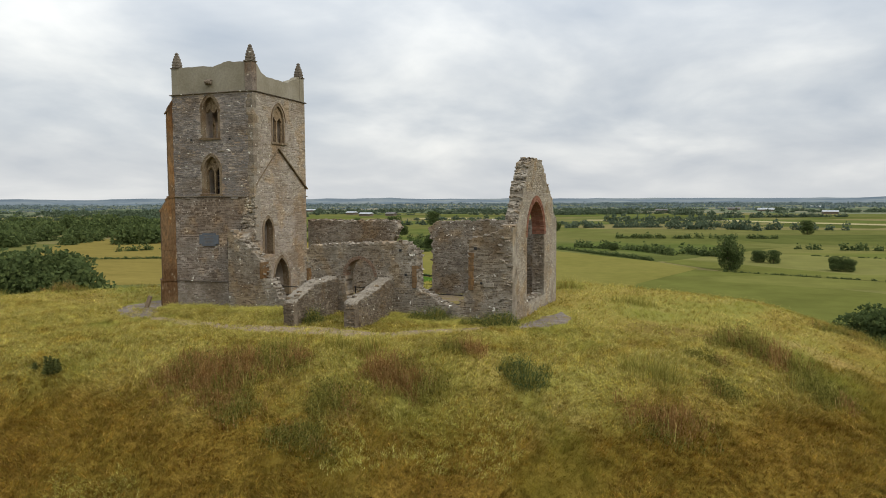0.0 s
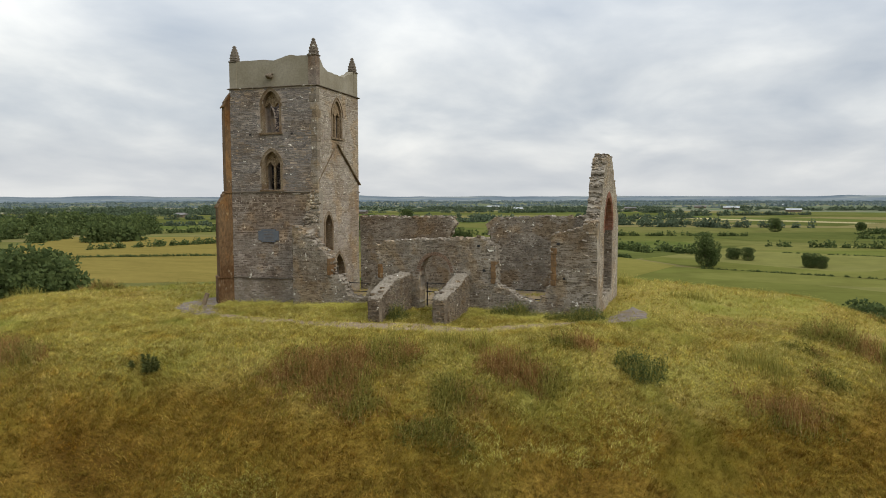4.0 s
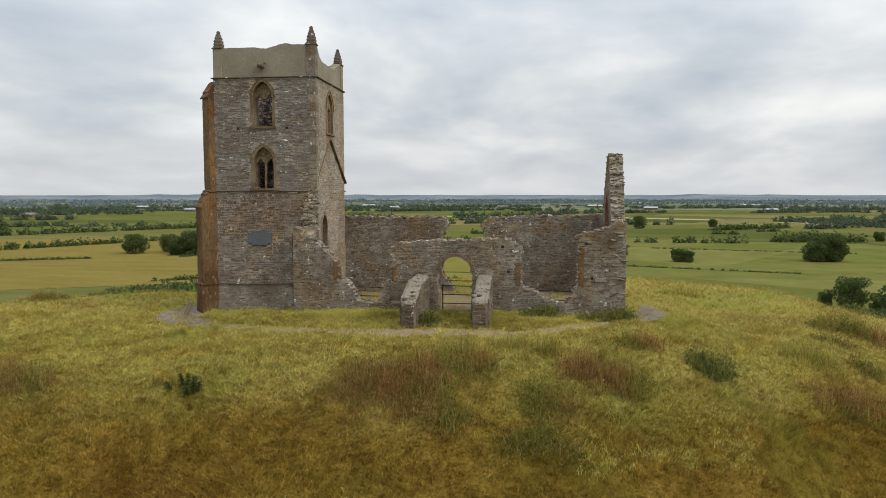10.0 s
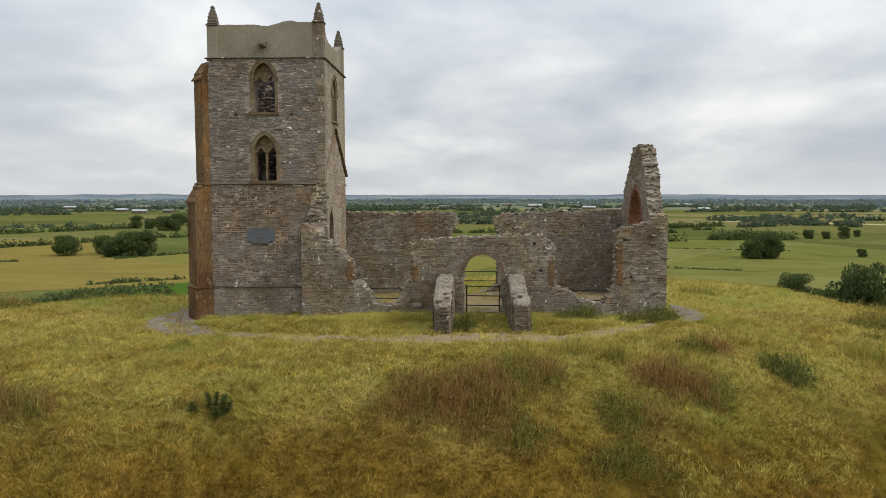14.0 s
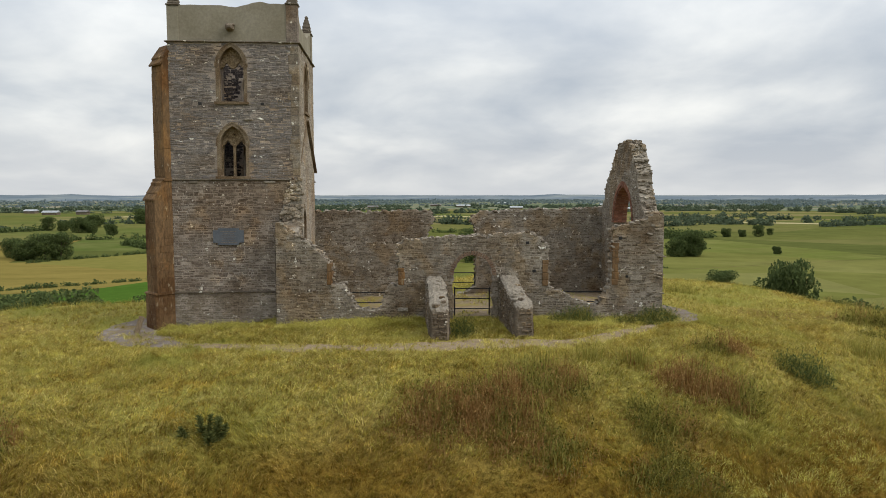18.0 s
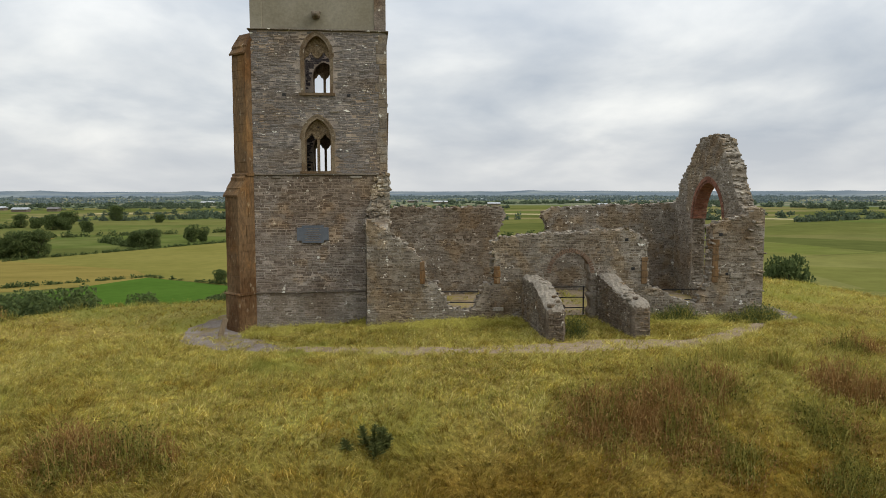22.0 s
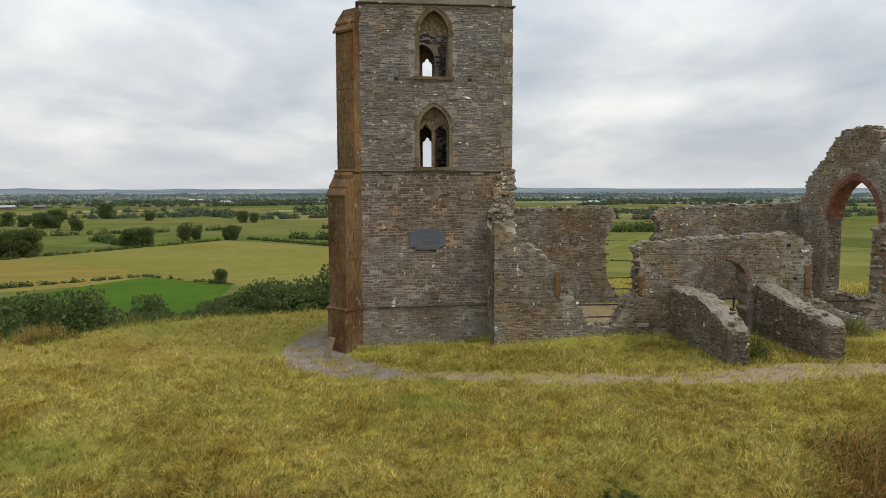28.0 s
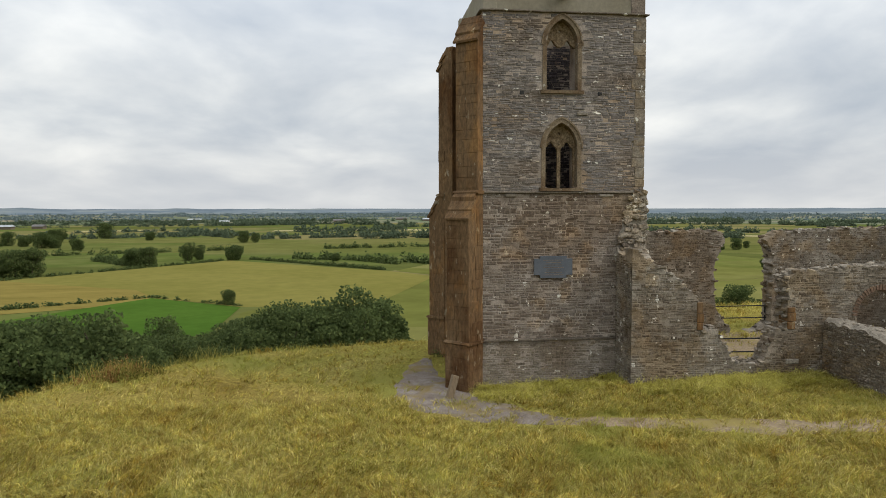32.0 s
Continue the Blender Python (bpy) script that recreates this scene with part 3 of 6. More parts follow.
# inner faces, seen through the windows, in stone darkened to stand for shade
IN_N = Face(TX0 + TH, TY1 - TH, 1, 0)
stones(IN_N, (0, WID - 2 * TH, 4.0, TOPZ), lambda u, z: body_n(WID - TH - u, z) - 0.05, M_INNER_SHADE, tower, 16, gap=0.006)
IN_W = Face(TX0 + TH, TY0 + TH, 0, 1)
stones(IN_W, (0, DEP - 2 * TH, 4.0, TOPZ), lambda u, z: body_w(DEP - TH - u, z) - 0.05, M_INNER_SHADE, tower, 17, gap=0.006)

# string courses
def string(z, grow, h, mat, name="string_course", east=True):
    bm = bmesh.new()
    out = [(0, -h / 2), (grow, -h * 0.2), (grow, h * 0.15), (0.0, h / 2), (-0.1, h / 2), (-0.1, -h / 2)]
    for face, ln in ((S_LOW, WID), (E_LOW, DEP), (N_LOW, WID), (W_LOW, DEP)):
        if face is E_LOW and not east:
            continue
        n = 14
        rows = []
        for k in range(n + 1):
            u = -grow + (ln + 2 * grow) * k / n
            s = 0.02 * wob(u, z, 2.0, 9)
            rows.append([bm.verts.new(face.at(min(max(u, -w if w > 0 else 0), ln + max(w, 0)), z + dz + s, w)) for w, dz in out])
        for a, b in zip(rows, rows[1:]):
            for i in range(6):
                j = (i + 1) % 6
                bm.faces.new((a[i], b[i], b[j], a[j]))
        bm.faces.new(rows[0])
        bm.faces.new(rows[-1][::-1])
    bmesh.ops.recalc_face_normals(bm, faces=bm.faces)
    return part(name, bm, mat, tower)


string(PLINTH, 0.10, 0.10, M_STRING, east=False)
string(MIDZ, 0.08, 0.09, M_STRING, east=False)
string(TOPZ, 0.10, 0.10, M_STRING)

# parapet of smooth render, its top worn down unevenly
S_TOP = profile([(0, 13.38), (2.5, 13.38), (3.0, 13.30), (3.3, 13.40), (3.8, 13.52), (4.15, 13.57), (4.5, 13.50), (5.2, 13.48), (WID, 13.5)])
E_TOP = profile([(0, 13.6), (0.5, 13.5), (1.0, 13.0), (1.5, 12.80), (3.9, 12.78), (4.1, 12.95), (4.8, 13.15), (5.1, 13.35), (DEP, 13.4)])
N_TOP = profile([(0, 13.4), (0.7, 13.3), (1.2, 12.8), (4.6, 12.8), (WID, 12.9)])
W_TOP = profile([(0, 12.9), (1.0, 12.75), (4.2, 12.8), (4.9, 13.2), (DEP, 13.32)])
PT = 0.45
for nm, face, ln, top in (("parapet", S_LOW, WID, S_TOP), ("parapet", E_LOW, DEP, E_TOP), ("parapet", N_LOW, WID, N_TOP), ("parapet", W_LOW, DEP, W_TOP)):
    cut = (0.03, ln - 0.03) if face in (S_LOW, N_LOW) else (PT + 0.033, ln - PT - 0.033)
    f2 = Face(*face.at(0, 0, -0.05)[:2], *face.d)
    sheet(nm, f2, (*cut, TOPZ - 0.03, 13.9), PT, lambda u, z, top=top: top(u) - z, M_RENDER, tower, cell=0.13, rough=0.006, label="smooth grey-buff rendered parapet", crumble=0.025, seed=3)
# corner piers under the pinnacles
def pinnacle(x, y, z, turn=0.0, face=None):
    base = bmesh.new()
    box(base, x - 0.25, x + 0.25, y - 0.25, y + 0.25, TOPZ - 0.02, z, bevel=0.02)
    part("pier", base, face or M_RENDER, tower, "plain corner pier of the parapet")
    cap = bmesh.new()
    box(cap, x - 0.30, x + 0.30, y - 0.30, y + 0.30, z, z + 0.08, bevel=0.03)
    box(cap, x - 0.24, x + 0.24, y - 0.24, y + 0.24, z + 0.07, z + 0.2, bevel=0.05)
    pin = part("pinnacle", cap, M_STRING, tower, "weathered crocketed stone pinnacle")
    bm = bmesh.new()
    # a square tapering spire with worn crockets on its edges
    levels = [(0.0, 0.22, 0.0), (0.10, 0.225, 0.03), (0.20, 0.205, 0.0), (0.30, 0.195, 0.035), (0.42, 0.17, 0.0), (0.52, 0.155, 0.03), (0.64, 0.125, 0.0), (0.72, 0.11, 0.025), (0.80, 0.075, 0.0), (0.88, 0.085, 0.02), (0.96, 0.06, 0.0), (1.0, 0.015, 0.0)]
    rings = []
    for dz, r, knob in levels:
        r, knob = r * 1.15, knob * 1.3
        rings.append([bm.verts.new((x + (r * (0.86 if k % 2 else 1.08) + (0 if k % 2 else knob) + 0.018 * wob(k * 1.7, dz * 6, 1.3, x)) * math.cos(k * math.pi / 4 + math.pi / 4 + turn), y + (r * (0.86 if k % 2 else 1.08) + (0 if k % 2 else knob) + 0.018 * wob(k * 1.7, dz * 6, 1.3, y)) * math.sin(k * math.pi / 4 + math.pi / 4 + turn), z + 0.18 + dz * 0.84)) for k in range(8)])
    for a, b in zip(rings, rings[1:]):
        for k in range(8):
            bm.faces.new((a[k], a[(k + 1) % 8], b[(k + 1) % 8], b[k]))
    bm.faces.new(rings[-1])
    part_world("finial", bm, M_STRING, pin)


pinnacle(TX0 + 0.26, TY0 + 0.26, 13.34)
pinnacle(TX1 - 0.26, TY0 + 0.26, 13.46, face=M_TOWER)
pinnacle(TX1 - 0.26, TY1 - 0.26, 13.3)
# carved water spout on the parapet
bm = bmesh.new()
m = Matrix.Translation((-27.72, TY0 + 0.02, 12.38))
for (w, hh, y0, y1) in ((0.17, 0.13, -0.30, 0.05), (0.13, 0.10, -0.42, -0.28)):
    box(bm, -w, w, y0, y1, -hh, hh, m, bevel=0.06)
box(bm, -0.2, 0.2, -0.12, 0.02, 0.10, 0.2, m, bevel=0.03)
part("gargoyle", bm, M_CORE, tower, "worn carved stone water spout")


# windows with two lights
def window(face, cu, half, spring, apex, bottom, mat, depth=0.32, mullion=True, eye=0.045):
    win = part_window(face, cu, half, spring, apex, bottom, mat)

    def f_head(u, z):
        # two cusped lights, with a small eye in the stone above them
        lights = [eye - math.hypot(u - cu, z - spring - (apex - spring) * 0.58)]
        for side in (-1, 1):
            c = cu + side * half / 2
            lights += [pointed(u, z, c, half / 2 - 0.06, spring - 0.10, spring + 0.02, bottom), pointed(u, z, c, half / 4 - 0.03, spring - 0.02, spring + 0.20, bottom)]
        solid = min(pointed(u, z, cu, half + 0.01, spring, apex, bottom), -max(lights))
        return solid if mullion else min(solid, z - (spring - 0.05))

    f2 = Face(*face.at(0, 0, -depth)[:2], *face.d)
    t = sheet("tracery", f2, (cu - half - 0.02, cu + half + 0.02, bottom, apex + 0.02), 0.14, f_head, M_TRACERY, None, cell=0.036, rough=0.004, label="buff stone tracery with two lights")
    t.parent = win


def part_window(face, cu, half, spring, apex, bottom, mat):
    bm = bmesh.new()
    inner = [(cu + half - 0.015, bottom)] + arch_outline(cu, half - 0.015, spring, apex - 0.015) + [(cu - half + 0.015, bottom)]
    outer = [(cu + half + 0.13, bottom)] + arch_outline(cu, half + 0.13, spring, apex + 0.14) + [(cu - half - 0.13, bottom)]
    ring(bm, face, inner, outer, -0.30, 0.02)
    win = part("window", bm, mat, tower, "two-light pointed window in buff dressed stone")
    hood = bmesh.new()
    a = arch_outline(cu, half + 0.13, spring - 0.05, apex + 0.14)
    b = arch_outline(cu, half + 0.18, spring - 0.05, apex + 0.20)
    ring(hood, face, a, b, -0.02, 0.05)
    h = part_world("hood_mould", hood, mat, win)
    sill = bmesh.new()
    prism(sill, [(cu - half - 0.2, bottom - 0.11), (cu + half + 0.2, bottom - 0.11), (cu + half + 0.2, bottom), (cu - half - 0.2, bottom)], 0.4, face.matrix() @ Matrix.Translation((0, -0.1, 0)))
    part_world("sill", sill, mat, win)
    return win


window(S_LOW, UC, mat=M_HAM_PALE, mullion=False, **WIN_U)
window(S_LOW, UC, mat=M_HAM_PALE, **WIN_L)
window(E_LOW, mat=M_HAM_PALE, depth=0.12, **EW_U)
window(N_LOW, WID - UC, mat=M_HAM_PALE, eye=-1.0, **N_WIN_U)
window(N_LOW, WID - UC, mat=M_HAM_PALE, eye=-1.0, **N_WIN_L)
window(W_LOW, DEP / 2, 0.62, 10.3, 11.2, 8.95, M_HAM_PALE)
for d in (E_DOOR, EW_L):
    bm = bmesh.new()
    inner = [(d["cu"] + d["half"] - 0.015, d["bottom"])] + arch_outline(d["cu"], d["half"] - 0.015, d["spring"], d["apex"] - 0.015) + [(d["cu"] - d["half"] + 0.015, d["bottom"])]
    k = 0.16
    outer = [(d["cu"] + d["half"] + k, d["bottom"])] + arch_outline(d["cu"], d["half"] + k, d["spring"], d["apex"] + k * 1.2) + [(d["cu"] - d["half"] - k, d["bottom"])]
    ring(bm, E_LOW, inner, outer, -0.4, 0.03)
    part("arch_surround", bm, M_HAM_PALE, tower, "dressed stone pointed arch surround")
# drip course left by the old nave roof
bm = bmesh.new()
for (u0, z0, u1, z1) in ((2.5, 8.55, DEP, 6.12), (2.5, 8.55, 0.15, 6.35)):
    du, dz = u1 - u0, z1 - z0
    k = math.hypot(du, dz)
    nx, nz = -dz / k * 0.07, du / k * 0.07
    if u1 > u0:
        ring(bm, E_LOW, [(u0, z0), (u1, z1)], [(u0 + nx, z0 + nz), (u1 + nx, z1 + nz)], -0.05, 0.15)
    else:
        ring(bm, E_LOW, [(u0, z0), (u1, z1)], [(u0 + nx, z0 + nz), (u1 + nx, z1 + nz)], -0.05, 0.035)
part("roof_drip_course", bm, M_HAM_PALE, tower, "slanting stone line of the lost nave roof")

# pale quoins on the south-east corner
rnd = random.Random(31)
z = MIDZ + 0.2
while z < TOPZ - 0.3:
    h = rnd.uniform(0.28, 0.46)
    w, d = rnd.uniform(0.3, 0.5), rnd.uniform(0.3, 0.5)
    bm = bmesh.new()
    box(bm, TX1 - w, TX1 + 0.022, TY0 - 0.022, TY0 + d, z, z + h - 0.015, bevel=0.015)
    part("quoin", bm, M_PLINTH, tower)
    z += h

# diagonal buttresses in rust-brown dressed stone
def buttress(x, y, dx, dy, low=-1.6):
    m = Face(x, y, dx, dy)  # u runs outwards from the corner
    w = 0.46
    prof = [(-0.4, low), (0.90, low), (0.90, PLINTH - 0.05), (0.81, PLINTH + 0.05), (0.81, 4.75), (0.84, 4.78), (0.52, 5.30), (0.52, 5.50), (0.30, 5.72), (0.30, 10.75), (0.34, 10.78), (0.08, 11.2), (0.08, 11.4), (-0.1, 11.65), (-0.4, 11.65)]
    bm = bmesh.new()
    prism(bm, prof, 2 * w, m.matrix() @ Matrix.Translation((0, -w, 0)))
    but = part("buttress", bm, M_HAM, tower, "diagonal stepped buttress in rust-brown dressed stone")
    top = profile([(0, 11.3), (0.08, 11.2), (0.30, 10.75), (0.31, 5.6), (0.52, 5.25), (0.81, 4.75), (0.82, 0.4), (0.90, 0.4)])
    fronts = ((Face(*m.at(0, 0, w)[:2], *m.d), lambda u, z: min(top(u) - z, u + 0.05), 0.90), (Face(*m.at(0.90, 0, -w)[:2], -m.d[0], -m.d[1]), lambda u, z: min(top(0.90 - u) - z, 0.90 - u), 0.90))
    for k, (fc, f, ln) in enumerate(fronts):
        pieces(fc, (0, ln, low, 11.4), f, M_HAM, but, 40 + k)
    for u, z0, z1 in ((0.90, low, PLINTH - 0.05), (0.81, PLINTH + 0.05, 4.7), (0.30, 5.8, 10.7)):
        fc = Face(*m.at(u, 0, w)[:2], -m.n[0], -m.n[1])
        pieces(fc, (0, 2 * w, z0, z1), lambda u, z: 1.0, M_HAM, but, 45)
    # weathering slabs on the slopes, moulded bands and worn scratches
    mm = m.matrix()
    for u0, z0, u1, z1 in ((0.88, 4.70, 0.66, 5.04), (0.70, 5.00, 0.46, 5.40), (0.40, 10.70, 0.20, 11.02), (0.26, 11.0, 0.04, 11.38)):
        bm = bmesh.new()
        prism(bm, [(u0, z0), (u0 + 0.02, z0 + 0.07), (u1, z1 + 0.05), (u1 - 0.1, z1 - 0.05)], 2 * w + 0.10, mm @ Matrix.Translation((0, -w - 0.05, 0)))
        part_world("weathering_slab", bm, M_HAM, but)
    for z, u in ((PLINTH, 0.95), (MIDZ, 0.42)):
        bm = bmesh.new()
        prism(bm, [(0.0, z - 0.05), (u - 0.04, z - 0.05), (u, z - 0.01), (u - 0.02, z + 0.02), (u - 0.1, z + 0.06), (0.0, z + 0.06)], 2 * w + 0.14, mm @ Matrix.Translation((0, -w - 0.07, 0)))
        part_world("moulded_band", bm, M_HAM, but)
    return but


def pieces(face, size, f, mat, parent, seed):
    rnd = random.Random(seed)
    u0, u1, z0, z1 = size
    z = z0
    m3 = face.matrix()
    if "block" not in STONE_LOOKS:
        STONE_LOOKS["block"] = BLOCK.copy()
        STONE_LOOKS["block"].materials.append(mat)
    block_me = STONE_LOOKS["block"]
    while z < z1 - 0.1:
        h = min(rnd.uniform(0.30, 0.52), z1 - z)
        u = u0
        first = rnd.uniform(0.25, 0.6)
        while u < u1 - 0.02:
            w = min(first, u1 - u)
            first = rnd.uniform(0.35, 0.62)
            if u1 - (u + w) < 0.12:
                w = u1 - u
            uc, zc = u + w / 2, z + h / 2
            if min(f(u + 0.02, z + h), f(u + w - 0.02, z + h), f(uc, zc)) > 0:
                ob = new("block", block_me)
                ob.parent = parent
                ob.matrix_basis = m3 @ Matrix.Translation((uc, 0, zc)) @ Matrix.Diagonal((w - 0.006, rnd.uniform(0.012, 0.022), h - 0.006, 1))
            u += w
        z += h


buttress(TX0 + 0.02 - 0.32, TY0 + 0.32, -1, -1)
buttress(TX0 + 0.02 - 0.32, TY1 - 0.32, -1, 1)

# slate plaque with stepped sides
pl = empty("memorial_plaque", (-28.0, TY0 - 0.03, 3.08), "blue-grey slate memorial plaque fixed to the tower wall", "plaque")
bm = bmesh.new()
prism(bm, [(-0.68, -0.28), (-0.47, -0.28), (-0.47, -0.39), (0.47, -0.39), (0.47, -0.28), (0.68, -0.28), (0.68, 0.28), (0.47, 0.28), (0.47, 0.37), (-0.47, 0.37), (-0.47, 0.28), (-0.68, 0.28)], 0.09, Matrix.Translation((-28.0, TY0 - 0.085, 3.08)))
part("slab", bm, M_PLAQUE, pl)
bm = bmesh.new()
for k in range(7):
    wd = 0.36 - 0.05 * ((k * 5) % 3)
    box(bm, -28.0 - wd, -28.0 + wd, TY0 - 0.0885, TY0 - 0.084, 3.30 - k * 0.085, 3.32 - k * 0.085)
part("lettering", bm, M_TOWER, pl, "worn lines of small lettering")

# ---- the nave ----
NAVE = Face(-24.5, 33.75, 15.5, -0.95)
S_PROF = profile([(-1.2, 3.75), (-0.6, 3.35), (0.1, 2.95), (0.6, 2.6), (1.0, 2.15), (1.22, 1.95), (1.26, 0.98), (1.75, 0.92), (2.05, 0.45), (2.35, -0.15), (3.35, -0.2), (3.55, 0.25), (3.75, 0.72), (3.85, 0.95), (4.18, 1.0), (4.2, 2.75), (4.55, 2.95), (5.5, 3.02), (7.4, 3.16), (8.1, 3.12), (8.4, 3.25), (10.0, 3.22), (10.3, 3.05), (10.78, 2.85), (10.82, 0.92), (11.3, 0.75), (11.9, 0.35), (12.6, 0.05), (13.1, 0.10), (13.3, 0.55), (13.62, 0.95), (13.66, 3.38), (14.3, 3.7), (14.9, 3.78), (15.3, 4.02), (15.9, 4.1)])
DOOR = dict(cu=7.5, half=0.86, spring=1.42, apex=2.32, bottom=-2)


def nave_s(u, z):
    return min((S_PROF(u) - z) * 0.8, -pointed(u, z, **DOOR))


nave = empty("nave_ruin", (-17.0, 33.3, -0.5), "roofless ruined nave of brown-grey rubble stone", "ruin")
sheet("south_wall", NAVE, (-1.17, 15.9, -1.4, 4.3), 0.75, nave_s, M_JOINT, nave, cell=0.09, rough=0.01, crumble=0.13, seed=21)
stones(NAVE, (-1.2, 15.9, -1.2, 4.2), lambda u, z: nave_s(u, z) + 0.13 * ragged(u, z, 21) - 0.02, M_RUBBLE, nave, 22, single=(4.2, 10.8, 0.9, 3.0))
BACK_S = Face(*NAVE.at(15.9, 0, -0.75)[:2], -NAVE.d[0], -NAVE.d[1])
stones(BACK_S, (0, 17.1, -1.2, 4.2), lambda u, z: nave_s(15.9 - u, z) - 0.03, M_RUBBLE, nave, 23)

# west return at the tower corner
RET = Face(-24.74, 34.3, 0, 1)
RET_TOP = profile([(0, 3.3), (0.4, 3.45), (0.95, 3.7)])
ret_f = lambda u, z: RET_TOP(u) - z
sheet("west_return", RET, (0.0, 0.93, -1.4, 5.4), 0.97, ret_f, M_JOINT, nave, cell=0.1, rough=0.01, crumble=0.12, seed=24)
RET_W = Face(-25.715, 35.2, 0, -1)
stones(RET_W, (0, 1.38, -1.2, 4.9), lambda u, z: profile([(0, 3.3), (0.5, 3.4), (1.4, 3.65)])(1.38 - u) - z, M_RUBBLE, nave, 25)
stones(RET, (0, 0.9, -1.2, 4.8), lambda u, z: ret_f(u, z) - 0.05, M_PALE, nave, 26, proud=(0.02, 0.07))

# torn masonry on the tower's corner where the nave wall broke away
SCAR_W = profile([(3.3, 1.0), (3.9, 0.95), (4.4, 0.72), (5.0, 0.6), (5.6, 0.45)])
scar_f = lambda u, z: min(u - (WID - SCAR_W(z)), 5.72 - z, z - 3.1)
SCAR = Face(*S_LOW.at(0, 0, 0.07)[:2], 1, 0)
sheet("torn_masonry", SCAR, (WID - 1.15, WID + 0.10, 3.0, 5.8), 0.5, lambda u, z: scar_f(u, z) + 0.12 * wob(u, z, 2.6, 8), M_CAP, nave, cell=0.07, rough=0.12, label="pale torn rubble where the nave wall broke away", seed=29, crumble=0.06)
rnd = random.Random(27)
for k in range(150):
    z = rnd.uniform(3.2, 5.7)
    if k < 100:
        m = SCAR.matrix() @ Matrix.Translation((WID - rnd.uniform(-0.05, SCAR_W(z)), rnd.uniform(-0.03, 0.06), z))
    else:
        m = E_LOW.matrix() @ Matrix.Translation((rnd.uniform(0, 0.55) * (6.0 - z) / 2.5, rnd.uniform(-0.02, 0.05), z))
    a = rnd.uniform(0.10, 0.26)
    lump("torn_stone", nave, rnd.choice((M_PALE, M_PALE, M_CAP, M_RUBBLE)), m @ pose(0, 0, 0, rnd.uniform(-20, 20), rnd.uniform(-25, 25), rnd.uniform(-25, 25)) @ Matrix.Diagonal((a * 1.3, a * 0.8, a * 0.75, 1)))

# north wall, inner face to the south
NORTH = Face(-24.8, 41.3, 1, 0)
N_PROF = profile([(0, 4.1), (3.3, 4.0), (5.9, 4.12), (6.25, 3.85), (6.3, 3.5), (6.05, 3.4), (6.31, 3.2), (8.9, 3.2), (8.95, 3.75), (9.6, 4.02), (11.8, 4.1), (15.9, 4.22)])


def north(u, z):
    half_l = profile([(-2.0, 6.9), (-0.55, 6.9), (0.2, 6.45), (0.6, 6.15), (2.2, 6.05), (2.7, 6.1), (3.3, 6.35), (3.7, 6.55), (4.3, 6.3)])(z)
    half_r = profile([(-2.0, 8.2), (-0.55, 8.2), (-0.1, 8.8), (0.9, 8.85), (2.5, 8.9), (2.6, 8.75), (2.9, 8.9), (3.6, 8.55), (4.3, 9.4)])(z)
    gap = min(u - half_l, half_r - u, z + 0.55)
    top = profile([(0, 4.1), (3.3, 4.0), (5.9, 4.12), (9.6, 4.02), (11.8, 4.1), (15.9, 4.22)])(u)
    return min(top - z, -gap)


sheet("north_wall", NORTH, (0.0, 15.95, -1.4, 4.5), 0.75, north, M_JOINT, nave, cell=0.1, rough=0.01, crumble=0.1, seed=31)
stones(NORTH, (0, 15.95, -1.0, 4.3), lambda u, z: north(u, z) + 0.1 * ragged(u, z, 31) - 0.02, M_RUBBLE, nave, 32, single=(1, 6.3, 0.5, 4.0), most=200)
BACK_N = Face(-8.85, 42.05, -1, 0)
stones(BACK_N, (0, 15.95, -1.2, 4.2), lambda u, z: north(15.95 - u, z) - 0.04, M_RUBBLE, nave, 33, course=(0.14, 0.22), length=(0.3, 0.7))

# east gable with the tall brick arch; seen from the west and from the east
GAB = Face(-8.85, 41.6, -0.055, -0.998)  # west face, from north to south
G_PROF = profile([(0, 4.3), (0.75, 4.5), (0.95, 5.3), (1.6, 5.85), (2.3, 6.35), (2.75, 6.9), (3.2, 7.3), (3.7, 7.5), (5.2, 7.58), (5.6, 7.4), (6.0, 7.2), (6.35, 6.6), (6.9, 6.15), (7.1, 5.5), (7.45, 4.9), (7.9, 4.3), (8.8, 4.0)])
G_ARCH = dict(cu=4.5, half=1.74, spring=3.5, apex=5.42, bottom=0.1)


def gable(u, z):
    a = pointed(u, z, **G_ARCH)
    return min((G_PROF(u) - z) * 0.7, -a)


def edge(u, z):
    return 0.0 if pointed(u, z, **G_ARCH) > -0.35 else 1.0


GT = 0.68
sheet("east_gable", GAB, (0.0, 8.8, -1.4, 7.9), GT, gable, M_JOINT, nave, cell=0.1, rough=0.01, crumble=0.13, seed=41, calm=edge)
stones(GAB, (0, 8.7, -1.0, 7.8), lambda u, z: gable(u, z) + 0.13 * ragged(u, z, 41) * edge(u, z) - 0.03, M_RUBBLE, nave, 42, single=(0.5, 8, 2.5, 7.5), most=250)
GE = Face(*GAB.at(8.8, 0, -GT)[:2], -GAB.d[0], -GAB.d[1])
# the gable's east side is lightened in colour as the lit side
stones(GE, (0, 8.8, -1.2, 7.8), lambda u, z: gable(8.8 - u, z) + 0.13 * ragged(8.8 - u, z, 41) * edge(8.8 - u, z) - 0.03, M_PALE, nave, 43, single=(0.5, 8, 1.0, 7.5), most=150)
